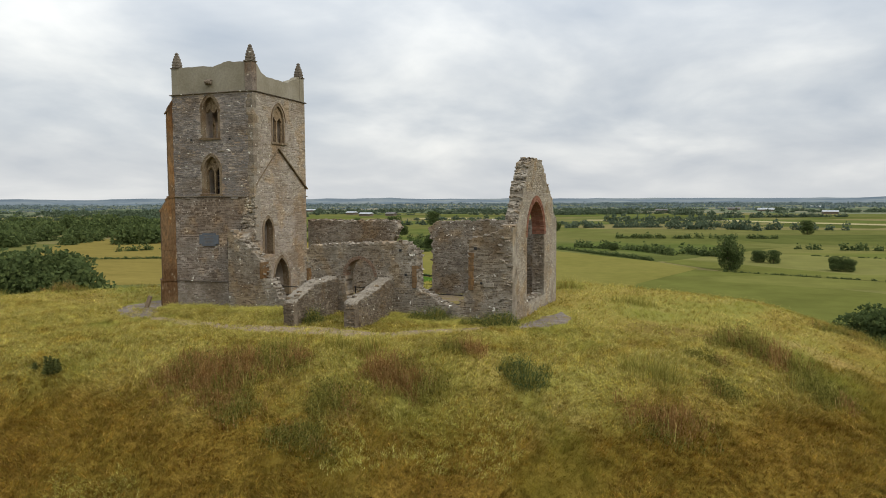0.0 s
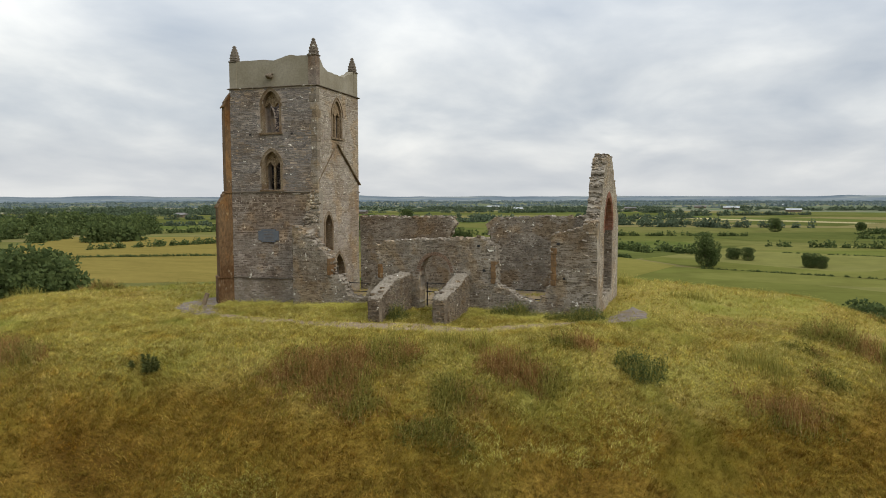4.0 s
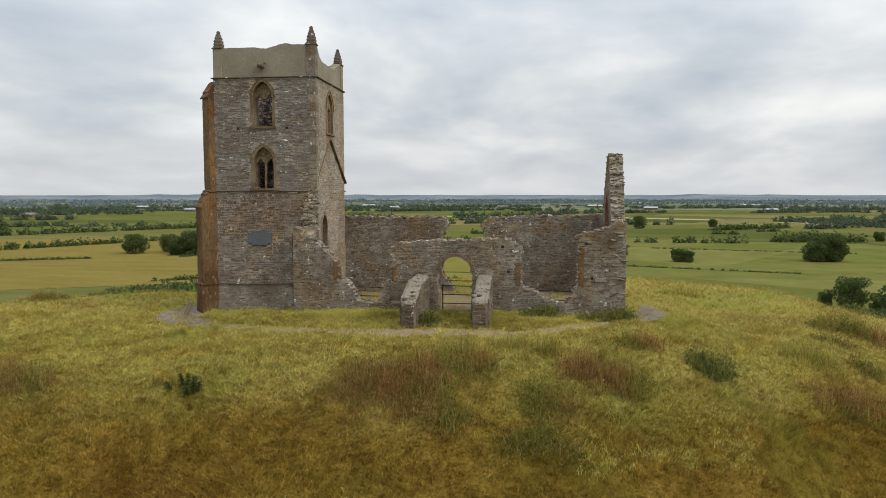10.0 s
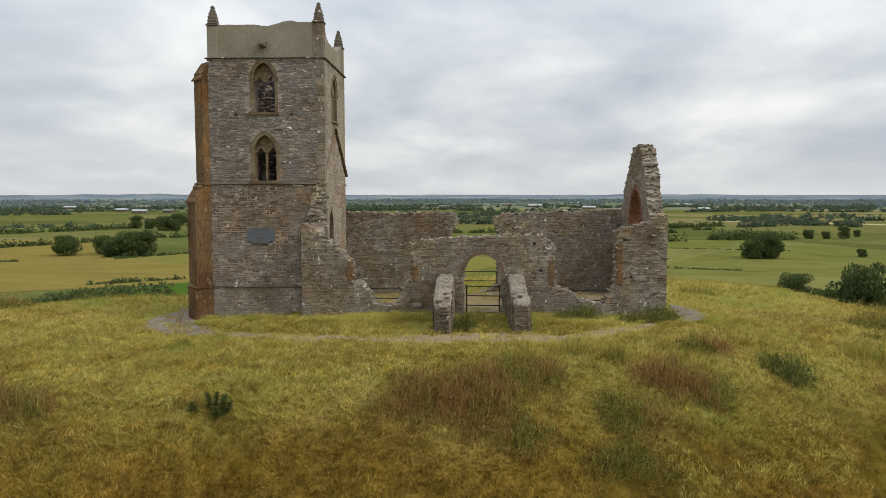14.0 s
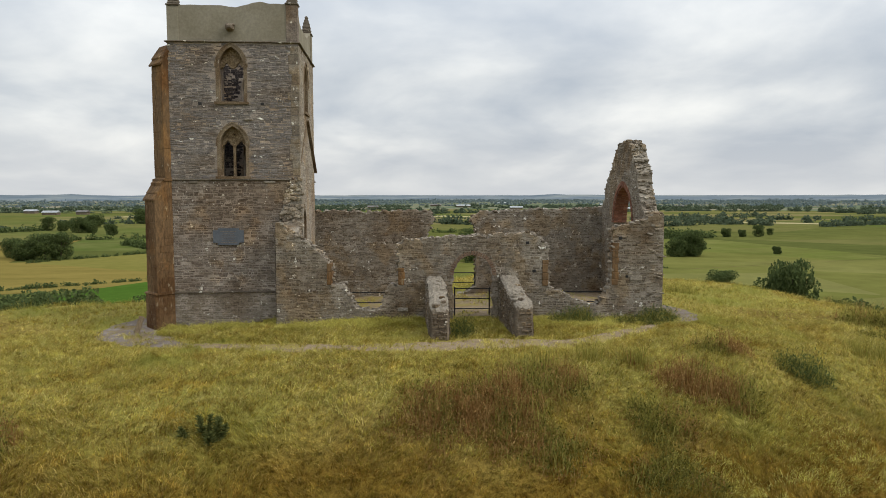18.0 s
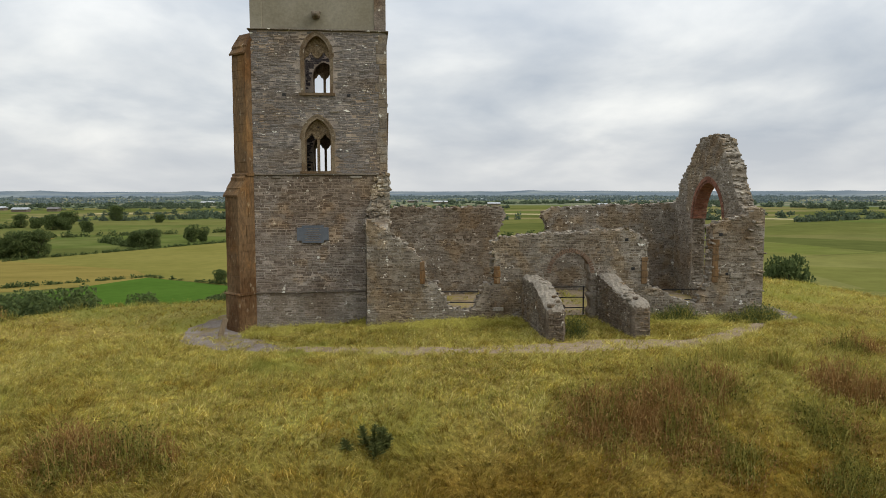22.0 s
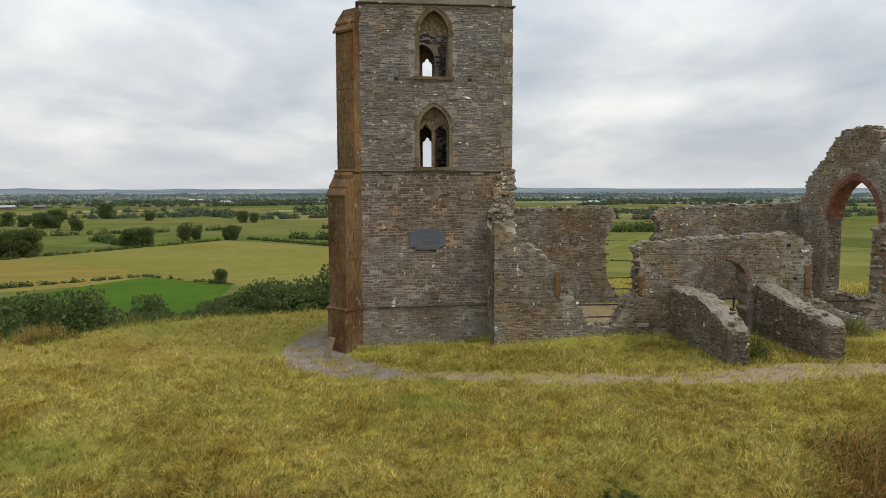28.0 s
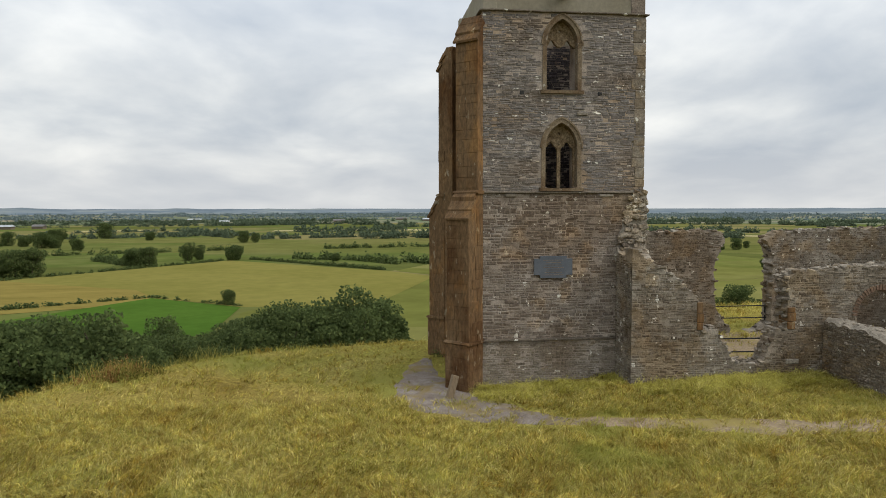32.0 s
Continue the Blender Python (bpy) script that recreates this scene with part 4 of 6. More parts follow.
for u, inward in ((G_ARCH["cu"] - G_ARCH["half"], 1), (G_ARCH["cu"] + G_ARCH["half"], -1)):
    a, b = GAB.at(u, 0, -0.01)[:2], GAB.at(u, 0, -GT + 0.01)[:2]
    if inward > 0:
        a, b = b, a
    fc = Face(*b, a[0] - b[0], a[1] - b[1])
    stones(fc, (0, GT - 0.02, 0.1, 3.5), lambda u, z: 1.0, M_RUBBLE, nave, 47, proud=(0.01, 0.05))
# brick lining of the arch, brick by brick
arch = empty("brick_arch", GAB.at(4.5, 3.5), "pointed arch of red brick in the gable wall", "arch")
rise = G_ARCH["apex"] - G_ARCH["spring"]
rr = (G_ARCH["half"] ** 2 + rise ** 2) / (2 * G_ARCH["half"])
ang = math.asin(rise / rr)
bm = bmesh.new()
box(bm, -0.5, 0.5, -0.5, 0.5, -0.5, 0.5, bevel=0.06)
brick_me = bpy.data.meshes.new("brick")
bm.to_mesh(brick_me)
bm.free()
brick_me.materials.append(M_BRICK)


def brick(m, sx, sy, sz, parent):
    ob = new("brick", brick_me)
    ob.parent = parent
    ob.matrix_basis = Matrix.Translation(-parent.location) @ m @ Matrix.Diagonal((sx, sy, sz, 1))


gm = GAB.matrix()
for side in (1, -1):
    n = round(rr * ang / 0.078)
    for k in range(n):
        a = ang * (k + 0.5) / n
        for r, long, depths, y0 in ((rr - 0.05, 0.11, (0.115, 0.345, 0.575), 0.0), (rr + 0.11, 0.21, (0.03,), -0.045), (rr + 0.11, 0.21, (GT - 0.03,), 0.045)):
            for w in depths:
                u = 4.5 + side * (G_ARCH["half"] - rr + r * math.cos(a))
                z = G_ARCH["spring"] + r * math.sin(a)
                m = gm @ Matrix.Translation((u, w + y0 * 0.5, z)) @ Matrix.Rotation(-side * a, 4, "Y")
                brick(m, long, 0.222 if r < rr else 0.08, 0.066, arch)

# rubble along the broken edges of the walls
S_LINE = [(-1.1, 3.7), (-0.6, 3.35), (0.1, 2.95), (0.6, 2.6), (1.0, 2.15), (1.22, 1.95), (1.26, 0.98), (1.75, 0.92), (2.05, 0.45), (2.35, -0.15), (3.35, -0.2), (3.75, 0.72), (4.18, 1.0), (4.2, 2.75), (4.55, 2.95), (7.4, 3.16), (10.3, 3.05), (10.78, 2.85), (10.82, 0.92), (11.9, 0.35), (12.6, 0.05), (13.1, 0.1), (13.62, 0.95), (13.66, 3.38), (14.3, 3.7), (15.3, 4.02), (15.8, 4.1)]
broken_edge(NAVE, S_LINE, 0.75, lambda u, z: nave_s(u, z) + 0.13 * ragged(u, z, 21), nave, (M_CAP, M_RUBBLE, M_CAP, M_PALE), 81, step=0.26)
N_LINE = [(0.1, 4.1), (3.3, 4.0), (6.3, 4.1), (6.4, 3.5), (6.05, 2.2), (6.15, 0.6), (6.9, -0.5)]
N_LINE2 = [(8.3, -0.5), (8.8, -0.1), (8.85, 2.5), (8.6, 3.6), (9.6, 4.02), (11.8, 4.1), (15.7, 4.2)]
for line in (N_LINE, N_LINE2):
    broken_edge(NORTH, line, 0.75, lambda u, z: north(u, z) + 0.1 * ragged(u, z, 31), nave, (M_RUBBLE, M_RUBBLE, M_CAP), 82, across=2, step=0.3)
G_LINE = [(0.1, 4.3), (0.75, 4.5), (0.95, 5.3), (1.6, 5.85), (2.3, 6.35), (2.75, 6.9), (3.2, 7.3), (3.7, 7.5), (5.2, 7.58), (6.0, 7.2), (6.35, 6.6), (6.9, 6.15), (7.1, 5.5), (7.45, 4.9), (7.9, 4.3), (8.7, 4.0)]
broken_edge(GAB, G_LINE, GT, lambda u, z: gable(u, z) + 0.13 * ragged(u, z, 41), nave, (M_PALE, M_RUBBLE, M_CAP), 83, size=(0.09, 0.20), step=0.2, across=4)
broken_edge(GAB, [(8.8, 3.9), (8.8, -0.6)], GT, lambda u, z: 8.8 - u, nave, (M_PALE, M_PALE, M_CAP), 84, size=(0.06, 0.17), step=0.42, across=2)
broken_edge(GAB, [(2.9, 0.12), (6.1, 0.12)], GT, lambda u, z: 0.15 - z, nave, (M_CAP, M_RUBBLE), 85, size=(0.2, 0.4), step=0.3)

# porch walls before the door
def porch(x_top, x_end, seed, name, tops):
    """A low wall from the nave out to a rounded, broken end."""
    pw = empty(name, (x_end, 30.5, -0.7), "low broken porch wall of rubble stone with a sloping weathered top", "wall", "porch walls")
    L, y0 = 4.2, 29.1
    top_of = profile(tops)
    wide = profile([(0, 0.27), (0.12, 0.35), (0.5, 0.38), (4.2, 0.38)])
    bm = bmesh.new()
    rows = []
    n = 42
    for k in range(n + 1):
        u = L * k / n
        x, y = x_end + (x_top - x_end) * u / L, y0 + u
        top, w = top_of(u) + 0.08 * wob(u, seed, 1.5, seed) + 0.06 * wob(u, seed, 5.0, seed), wide(u)
        col = []
        for q in range(17):
            t = q / 16 * 2 - 1
            if abs(t) > 0.5:
                z = -1.5 + (top - 0.12 + 1.5) * (1 - abs(t)) * 2
                sx = math.copysign(1.0, t)
            else:
                sx = t * 2 * (0.98 if abs(t) > 0.4 else 1.0)
                z = top - 0.12 * abs(sx) ** 3
            z += 0.09 * wob(u * 1.3, sx * 1.1, 3.1, seed) if abs(t) <= 0.5 else 0.0
            col.append(bm.verts.new((x + sx * w + 0.025 * wob(u, z, 3.0, seed + 2), y + 0.02 * wob(sx, z, 3, seed), z)))
        rows.append(col)
    for a, b in zip(rows, rows[1:]):
        for i in range(16):
            bm.faces.new((a[i], b[i], b[i + 1], a[i + 1]))
    bm.faces.new(rows[0])
    bm.faces.new(rows[-1][::-1])
    bmesh.ops.recalc_face_normals(bm, faces=bm.faces)
    core = part("core", bm, M_CORE, pw, "rubble core with a rounded weathered top")
    core.data.materials.append(M_CAP)
    for poly in core.data.polygons:
        if abs(poly.normal.z) > 0.55:
            poly.material_index = 1
    d = Vector((x_top - x_end, L)).normalized()
    ff = lambda u, z: min(top_of(u) - 0.06 - z + 0.1 * wob(u, z, 3.0, seed), 9)
    left = Face(x_top - 0.388, y0 + L, -d.x, -d.y)
    stones(left, (0, L - 0.2, -1.2, 1.4), lambda u, z: ff(L - u, z), M_RUBBLE, pw, seed, single=(0, L, -0.6, 1.4), most=170, proud=(0.008, 0.04))
    right = Face(x_end + 0.388, y0, d.x, d.y)
    stones(right, (0.2, L, -1.2, 1.4), ff, M_RUBBLE, pw, seed + 1, single=(0, L, -0.6, 1.4), most=170, proud=(0.008, 0.04))
    front = Face(x_end - 0.30, y0 + 0.02, 1, 0)
    stones(front, (0, 0.60, -1.2, 0.7), lambda u, z: top_of(0.1) - 0.06 - z - abs(u - 0.3) * 0.4, M_RUBBLE, pw, seed + 2, single=(0, 1, -1, 1), most=60, proud=(0.02, 0.09))
    # loose weathered stones along the top
    rnd = random.Random(seed)
    for k in range(16):
        u = rnd.uniform(0.15, L - 0.2)
        m = Matrix.Translation((x_end + (x_top - x_end) * u / L + rnd.uniform(-0.26, 0.26), y0 + u, top_of(u) - 0.03)) @ pose(0, 0, 0, rnd.uniform(-12, 12), rnd.uniform(-12, 12), rnd.uniform(0, 180))
        bm = bmesh.new()
        box(bm, -rnd.uniform(0.08, 0.2), rnd.uniform(0.08, 0.2), -0.11, 0.11, -0.08, rnd.uniform(0.02, 0.07), m, bevel=0.03)
        part("top_stone", bm, rnd.choice((M_CAP, M_CAP, M_RUBBLE)), pw)


porch(-18.72, -18.75, 51, "porch_wall", [(0, 0.50), (0.15, 0.68), (0.6, 0.88), (1.2, 1.02), (1.8, 1.24), (2.4, 1.38), (3.4, 1.30), (4.2, 1.36)])
porch(-15.50, -15.48, 61, "porch_wall", [(0, 0.60), (0.15, 0.78), (0.8, 0.95), (1.5, 0.92), (2.1, 1.08), (2.8, 1.26), (4.2, 1.42)])

# ---- path, rails, post ----
def strip(name, pts, widths, mat, label, category):
    p = np.array(pts, float)
    d = np.r_[0, np.cumsum(np.hypot(*np.diff(p, axis=0).T))]
    s = np.arange(0, d[-1], 0.3)
    cx, cy, w = np.interp(s, d, p[:, 0]), np.interp(s, d, p[:, 1]), np.interp(s, d, widths)
    k = np.ones(7) / 7
    cx[3:-3], cy[3:-3] = np.convolve(cx, k, "valid"), np.convolve(cy, k, "valid")
    tx, ty = np.gradient(cx), np.gradient(cy)
    n = np.hypot(tx, ty)
    verts, faces = [], []
    for i in range(len(s)):
        for j in range(7):
            a = (j / 6 - 0.5) * w[i] * (1 + 0.6 * wob(s[i], j, 1.1, 5 if j < 3 else 6))
            x, y = cx[i] - ty[i] / n[i] * a, cy[i] + tx[i] / n[i] * a
            verts.append((x, y, hill(x, y) + (0.035 if 0 < j < 6 else -0.01)))
    for i in range(len(s) - 1):
        for j in range(6):
            a = i * 7 + j
            faces.append((a, a + 7, a + 8, a + 1))
    return tagged(link(name, verts, faces, mat, smooth=True), label, category, kind="structure")


PATHS = (
    ([(-31.9, 40.2), (-32.4, 38.0), (-32.5, 36.0), (-32.2, 34.2), (-31.5, 32.9), (-30.1, 31.7), (-28.3, 30.6)], [0.4, 1.3, 2.1, 2.8, 2.6, 1.7, 0.4]),
    ([(-9.6, 31.4), (-8.2, 32.0), (-7.2, 33.6), (-6.9, 35.6), (-7.1, 37.4)], [0.1, 1.0, 1.7, 1.4, 0.1]),
)
for pts, widths in PATHS:
    strip("path", pts, widths, M_PATH, "worn grey gravel path beside the ruin", "path")
M_EARTH = material("trodden_earth", [(0.17, 0.125, 0.075), (0.265, 0.205, 0.135), (0.215, 0.165, 0.103)], 1.2, 14, bump=0.5, gloss=0.0, mix2=0.45, stain=((0.25, 0.20, 0.075), 0.8, 0.48, 0.12))
EARTH = (
    ([(-29.2, 31.0), (-27.4, 30.4), (-25.4, 29.6), (-23.4, 28.65), (-21.6, 28.1), (-19.4, 27.9), (-17.2, 28.1), (-15.0, 28.0), (-13.0, 28.5), (-11.2, 29.9), (-9.3, 31.5)], [0.9, 1.1, 1.2, 1.3, 1.3, 1.8, 2.1, 1.7, 1.1, 0.8, 0.6]),
)
for pts, widths in EARTH:
    strip("path", pts, widths, M_EARTH, "trodden earth path through the grass", "path")


def trodden(x0, x1, y0, y1, step=0.5):
    """A sheet of bare earth that follows the ground."""
    nx, ny = round((x1 - x0) / step), round((y1 - y0) / step)
    verts = [(x0 + i * step, y0 + j * step, hill(x0 + i * step, y0 + j * step) + 0.03) for j in range(ny + 1) for i in range(nx + 1)]
    faces = [(j * (nx + 1) + i, j * (nx + 1) + i + 1, (j + 1) * (nx + 1) + i + 1, (j + 1) * (nx + 1) + i) for j in range(ny) for i in range(nx)]
    return link("floor", verts, faces, M_EARTH, smooth=True)


tagged(trodden(-24.6, -9.1, 33.9, 41.4), "trodden earth floor of the roofless nave", "floor", kind="structure")


def rail(name, a, b, zs, label):
    r = empty(name, (a[0], a[1], zs[0]), label, "rail", "guard rails")
    for z in zs:
        v = Vector((b[0] - a[0], b[1] - a[1], 0))
        m = Matrix.Translation((a[0], a[1], z)) @ Matrix.Rotation(math.atan2(v.y, v.x), 4, "Z")
        bm = bmesh.new()
        box(bm, 0, v.length, -0.02, 0.02, -0.022, 0.022, m, bevel=0.008)
        part("bar", bm, M_DARK, r)
    for k in (0.03, 0.97):
        x, y = a[0] + (b[0] - a[0]) * k, a[1] + (b[1] - a[1]) * k
        bm = bmesh.new()
        box(bm, x - 0.03, x + 0.03, y + 0.033, y + 0.09, hill(x, y) - 0.1, zs[-1] + 0.05, bevel=0.01)
        part("upright", bm, M_DARK, r)


w1 = NAVE.at(1.9, 0, -0.8)
w2 = NAVE.at(3.9, 0, -0.8)
rail("guard_rail", w1, w2, (0.08, 0.55), "dark iron guard rail with two bars across a broken window")
rail("guard_rail", NAVE.at(10.9, 0, -0.8), NAVE.at(13.6, 0, -0.8), (0.12, 0.58), "dark iron guard rail with two bars across a broken window")
rail("guard_rail", NAVE.at(6.66, 0, -0.82), NAVE.at(8.34, 0, -0.82), (-0.2, 0.26, 0.72), "dark iron guard rail with three bars across the doorway")
rail("guard_rail", (-18.7, 41.7), (-15.9, 41.7), (0.05, 0.6), "dark iron guard rail with two bars in the north wall gap")
post = empty("timber_post", (-31.8, 33.95, hill(-31.8, 33.95)), "short leaning weathered timber waymark post", "post")
bm = bmesh.new()
box(bm, -0.11, 0.11, -0.09, 0.09, -0.25, 0.78, pose(-31.8, 33.95, hill(-31.8, 33.95), -6, 18, 12), bevel=0.015)
part("shaft", bm, M_POST, post)

# stone arch ring of the south doorway
bm = bmesh.new()
inn = arch_outline(DOOR["cu"], DOOR["half"], DOOR["spring"], DOOR["apex"], 7)
out = arch_outline(DOOR["cu"], DOOR["half"] + 0.17, DOOR["spring"], DOOR["apex"] + 0.18, 7)
door_arch = empty("doorway_arch", NAVE.at(7.5, 1.4), "round rubble stone arch over the doorway", "arch")
for k in range(len(inn) - 1):
    for half in (0, 1):
        lerp = lambda p, q, t: (p[0] + (q[0] - p[0]) * t, p[1] + (q[1] - p[1]) * t)
        a, b = half / 2 + 0.04, half / 2 + 0.46
        bm = bmesh.new()
        ring(bm, NAVE, [lerp(inn[k], inn[k + 1], a), lerp(inn[k], inn[k + 1], b)], [lerp(out[k], out[k + 1], a + 0.05 * ((k * 7 + half) % 3)), lerp(out[k], out[k + 1], b - 0.04 * ((k * 5) % 3))], -0.5, 0.03 + 0.014 * ((k * 3 + half) % 3))
        part("voussoir", bm, M_ARCH, door_arch)
# rust-brown jambs of the lost windows
for u, z0, z1, w in ((1.06, 1.0, 1.95, 0.2), (4.2, 1.0, 1.75, 0.26), (10.56, 0.95, 2.1, 0.24), (13.64, 0.98, 2.85, 0.26)):
    z = z0
    k = 0
    while z < z1 - 0.05:
        h = 0.26 + 0.06 * ((k * 7) % 3)
        h = min(h, z1 - z)
        bm = bmesh.new()
        box(bm, 0, w + 0.03 * (k % 2), -0.05, 0.55, 0, h - 0.01, NAVE.matrix() @ Matrix.Translation((u, 0, z)), bevel=0.015)
        part("jamb_stone", bm, M_HAM, nave, "rust-brown dressed stone of a window jamb")
        z += h
        k += 1
# dark blocks for the shade in square holes, and odd pale stones in the walls
for face, u, z, s in ((S_LOW, 1.38, 9.05, 0.14), (S_LOW, 4.13, 9.05, 0.13), (NAVE, 10.2, 1.6, 0.13), (NAVE, 14.3, 1.35, 0.11), (NAVE, 14.0, 3.05, 0.14), (NAVE, 9.9, 2.85, 0.13)):
    bm = bmesh.new()
    box(bm, -s * 0.6, s * 0.6, -0.024, 0.05, -s * 0.5, s * 0.5, face.matrix() @ Matrix.Translation((u, 0, z)), bevel=0.02)
    part("socket_hole", bm, M_DARK, tower if face is S_LOW else nave, "small dark putlog hole")
for face, u, z, w, h, th in ((S_LOW, 3.5, 8.35, 0.2, 0.05, tower), (S_LOW, 4.9, 0.62, 0.3, 0.045, tower), (NAVE, 14.7, 1.28, 0.26, 0.11, nave), (NAVE, 14.45, 1.5, 0.08, 0.07, nave), (S_LOW, 1.0, 5.55, 0.2, 0.06, tower), (S_LOW, 4.4, 5.55, 0.25, 0.05, tower), (NAVE, 4.4, -0.1, 0.22, 0.08, nave), (NAVE, 5.6, -0.15, 0.2, 0.07, nave)):
    bm = bmesh.new()
    box(bm, -w, w, -0.06, 0.03, -h, h, face.matrix() @ Matrix.Translation((u, 0, z)), bevel=0.02)
    part("pale_stone", bm, M_CAP, th, "single pale stone")

# ---- plants on the hill ----
def leaf_material(name, colours, wide=0.7, piece=0.6, where=None, stain=None, blotch=None, tuft=6.0, tone=0.2):
    m = material(name, colours, wide, tuft, rough=0.8, bump=0.0, per_piece=piece, mix2=tone, where=where, stain=stain, blotch=blotch)
    n, l = m.node_tree.nodes, m.node_tree.links
    bsdf = n["Principled BSDF"]
    bsdf.inputs["Specular IOR Level"].default_value = 0.04
    thin = n.new("ShaderNodeBsdfTranslucent")
    l.new(bsdf.inputs["Base Color"].links[0].from_socket, thin.inputs["Color"])
    mix = n.new("ShaderNodeMixShader")
    mix.inputs[0].default_value = 0.4
    l.new(bsdf.outputs[0], mix.inputs[1])
    l.new(thin.outputs[0], mix.inputs[2])
    l.new(mix.outputs[0], n["Material Output"].inputs["Surface"])
    return m


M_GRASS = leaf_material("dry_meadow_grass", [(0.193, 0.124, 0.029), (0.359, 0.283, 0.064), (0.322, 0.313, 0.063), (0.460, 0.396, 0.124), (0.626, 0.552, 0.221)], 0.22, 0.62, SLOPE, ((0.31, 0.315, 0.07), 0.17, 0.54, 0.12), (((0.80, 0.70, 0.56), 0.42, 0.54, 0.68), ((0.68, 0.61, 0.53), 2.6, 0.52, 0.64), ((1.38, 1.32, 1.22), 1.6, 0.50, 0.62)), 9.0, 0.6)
M_DOCK = leaf_material("rust_brown_dead_stems", [(0.160, 0.081, 0.026), (0.285, 0.158, 0.054), (0.490, 0.335, 0.130)], 1.6, 0.7)
M_BUSH = leaf_material("dark_green_leaves", [(0.045, 0.048, 0.010), (0.115, 0.115, 0.026), (0.25, 0.225, 0.06)], 0.7, 0.8)
M_REED = leaf_material("green_grass_blades", [(0.14, 0.132, 0.026), (0.275, 0.25, 0.052), (0.44, 0.385, 0.115)], 1.2, 0.7)
M_SPRIG = leaf_material("sapling_needles", [(0.070, 0.082, 0.026), (0.115, 0.128, 0.042), (0.19, 0.195, 0.068)])
M_LUSHG = leaf_material("long_yellow_green_grass", [(0.34, 0.31, 0.062), (0.50, 0.46, 0.10), (0.66, 0.58, 0.22)], 0.5, 0.6, tuft=8.0, tone=0.5)
M_TREE = leaf_material("tree_leaves", [(0.052, 0.073, 0.026), (0.086, 0.115, 0.040), (0.134, 0.163, 0.056)])
# distance haze is put into these two greyer, bluer leaf colours
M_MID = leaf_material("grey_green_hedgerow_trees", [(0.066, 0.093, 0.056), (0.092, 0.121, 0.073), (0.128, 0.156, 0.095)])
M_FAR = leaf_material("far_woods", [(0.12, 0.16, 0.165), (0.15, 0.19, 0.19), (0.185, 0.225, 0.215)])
M_BARK = material("bark", [(0.06, 0.045, 0.03), (0.10, 0.08, 0.06)], 3.0, 20)


def raw_mesh(name, verts, faces, mat):
    """A mesh straight from arrays of triangles or quads."""
    me = bpy.data.meshes.new(name)
    n, k = len(faces), faces.shape[1]
    me.vertices.add(len(verts))
    me.vertices.foreach_set("co", verts.astype(np.float32).ravel())
    me.loops.add(n * k)
    me.loops.foreach_set("vertex_index", faces.astype(np.int32).ravel())
    me.polygons.add(n)
    me.polygons.foreach_set("loop_start", np.arange(n, dtype=np.int32) * k)
    me.polygons.foreach_set("loop_total", np.full(n, k, dtype=np.int32))
    me.update(calc_edges=True)
    me.validate()
    me.materials.append(mat)
    return me


def blades(rng, base, height, width, lean, curl=0.35, comb=None):
    """Bent tapering blades on base points, a quad and a pointed tip each, as triangles; comb gives the way they lean."""
    n = len(base)
    a = rng.uniform(0, 2 * np.pi, n)
    b = rng.uniform(0, 2 * np.pi, n) if comb is None else comb + rng.normal(size=n) * 0.9
    side = np.stack([np.cos(a), np.sin(a), np.zeros(n)], 1) * width[:, None] / 2
    tilt = np.stack([np.cos(b), np.sin(b), np.zeros(n)], 1) * (lean * rng.uniform(0.2, 1.0, n))[:, None]
    up = np.array([0, 0, 1.0])
    p1 = base + (tilt * 0.45 + up * 0.6) * height[:, None]
    p2 = base + (tilt * (1 + curl) + up * 0.92) * height[:, None]
    v = np.stack([base - side, base + side, p1 + side * 0.8, p1 - side * 0.8, p2], 1).reshape(-1, 3)
    o = np.arange(n)[:, None] * 5
    f = np.concatenate([o + [0, 1, 2], o + [0, 2, 3], o + [3, 2, 4]])
    return v, f


def leaf_cloud(rng, centre, spread, n, size):
    """Small leaf-shaped quads scattered thickly through an uneven blob."""
    d = rng.normal(size=(n, 3))
    d /= np.linalg.norm(d, axis=1)[:, None]
    r = rng.uniform(0.35, 1.0, n) ** 0.5
    p = centre + d * r[:, None] * spread
    a, b = rng.normal(size=(n, 3)), rng.normal(size=(n, 3))
    a /= np.linalg.norm(a, axis=1)[:, None]
    b -= (a * b).sum(1)[:, None] * a
    b /= np.linalg.norm(b, axis=1)[:, None]
    s = (size * rng.uniform(0.6, 1.3, n))[:, None]
    v = np.stack([p - a * s, p + b * s * 0.6, p + a * s, p - b * s * 0.6], 1).reshape(-1, 3)
    f = np.arange(n)[:, None] * 4 + [0, 1, 2, 3]
    return v, f


def inside_ruin(x, y):
    if TX0 - 0.2 < x < TX1 + 0.2 and TY0 - 0.15 < y < TY1 + 0.2:
        return True
    yl = 33.75 - 0.0613 * (x + 24.5)
    if -24.6 < x < -9.1 and yl + 0.8 < y < 41.3 and wob(x, y, 0.8, 19) < 0.12:
        return True
    return -25.8 < x < -8.2 and (yl - 0.1 < y < yl + 0.9 or 41.2 < y < 42.2)


path_fine = []
for pts, widths in PATHS + EARTH:
    p = np.array(pts)
    d = np.r_[0, np.cumsum(np.hypot(*np.diff(p, axis=0).T))]
    k = np.arange(0, d[-1], 0.4)
    path_fine.append(np.stack([np.interp(k, d, p[:, 0]), np.interp(k, d, p[:, 1]), np.interp(k, d, widths)], 1))
path_fine = np.concatenate(path_fine)


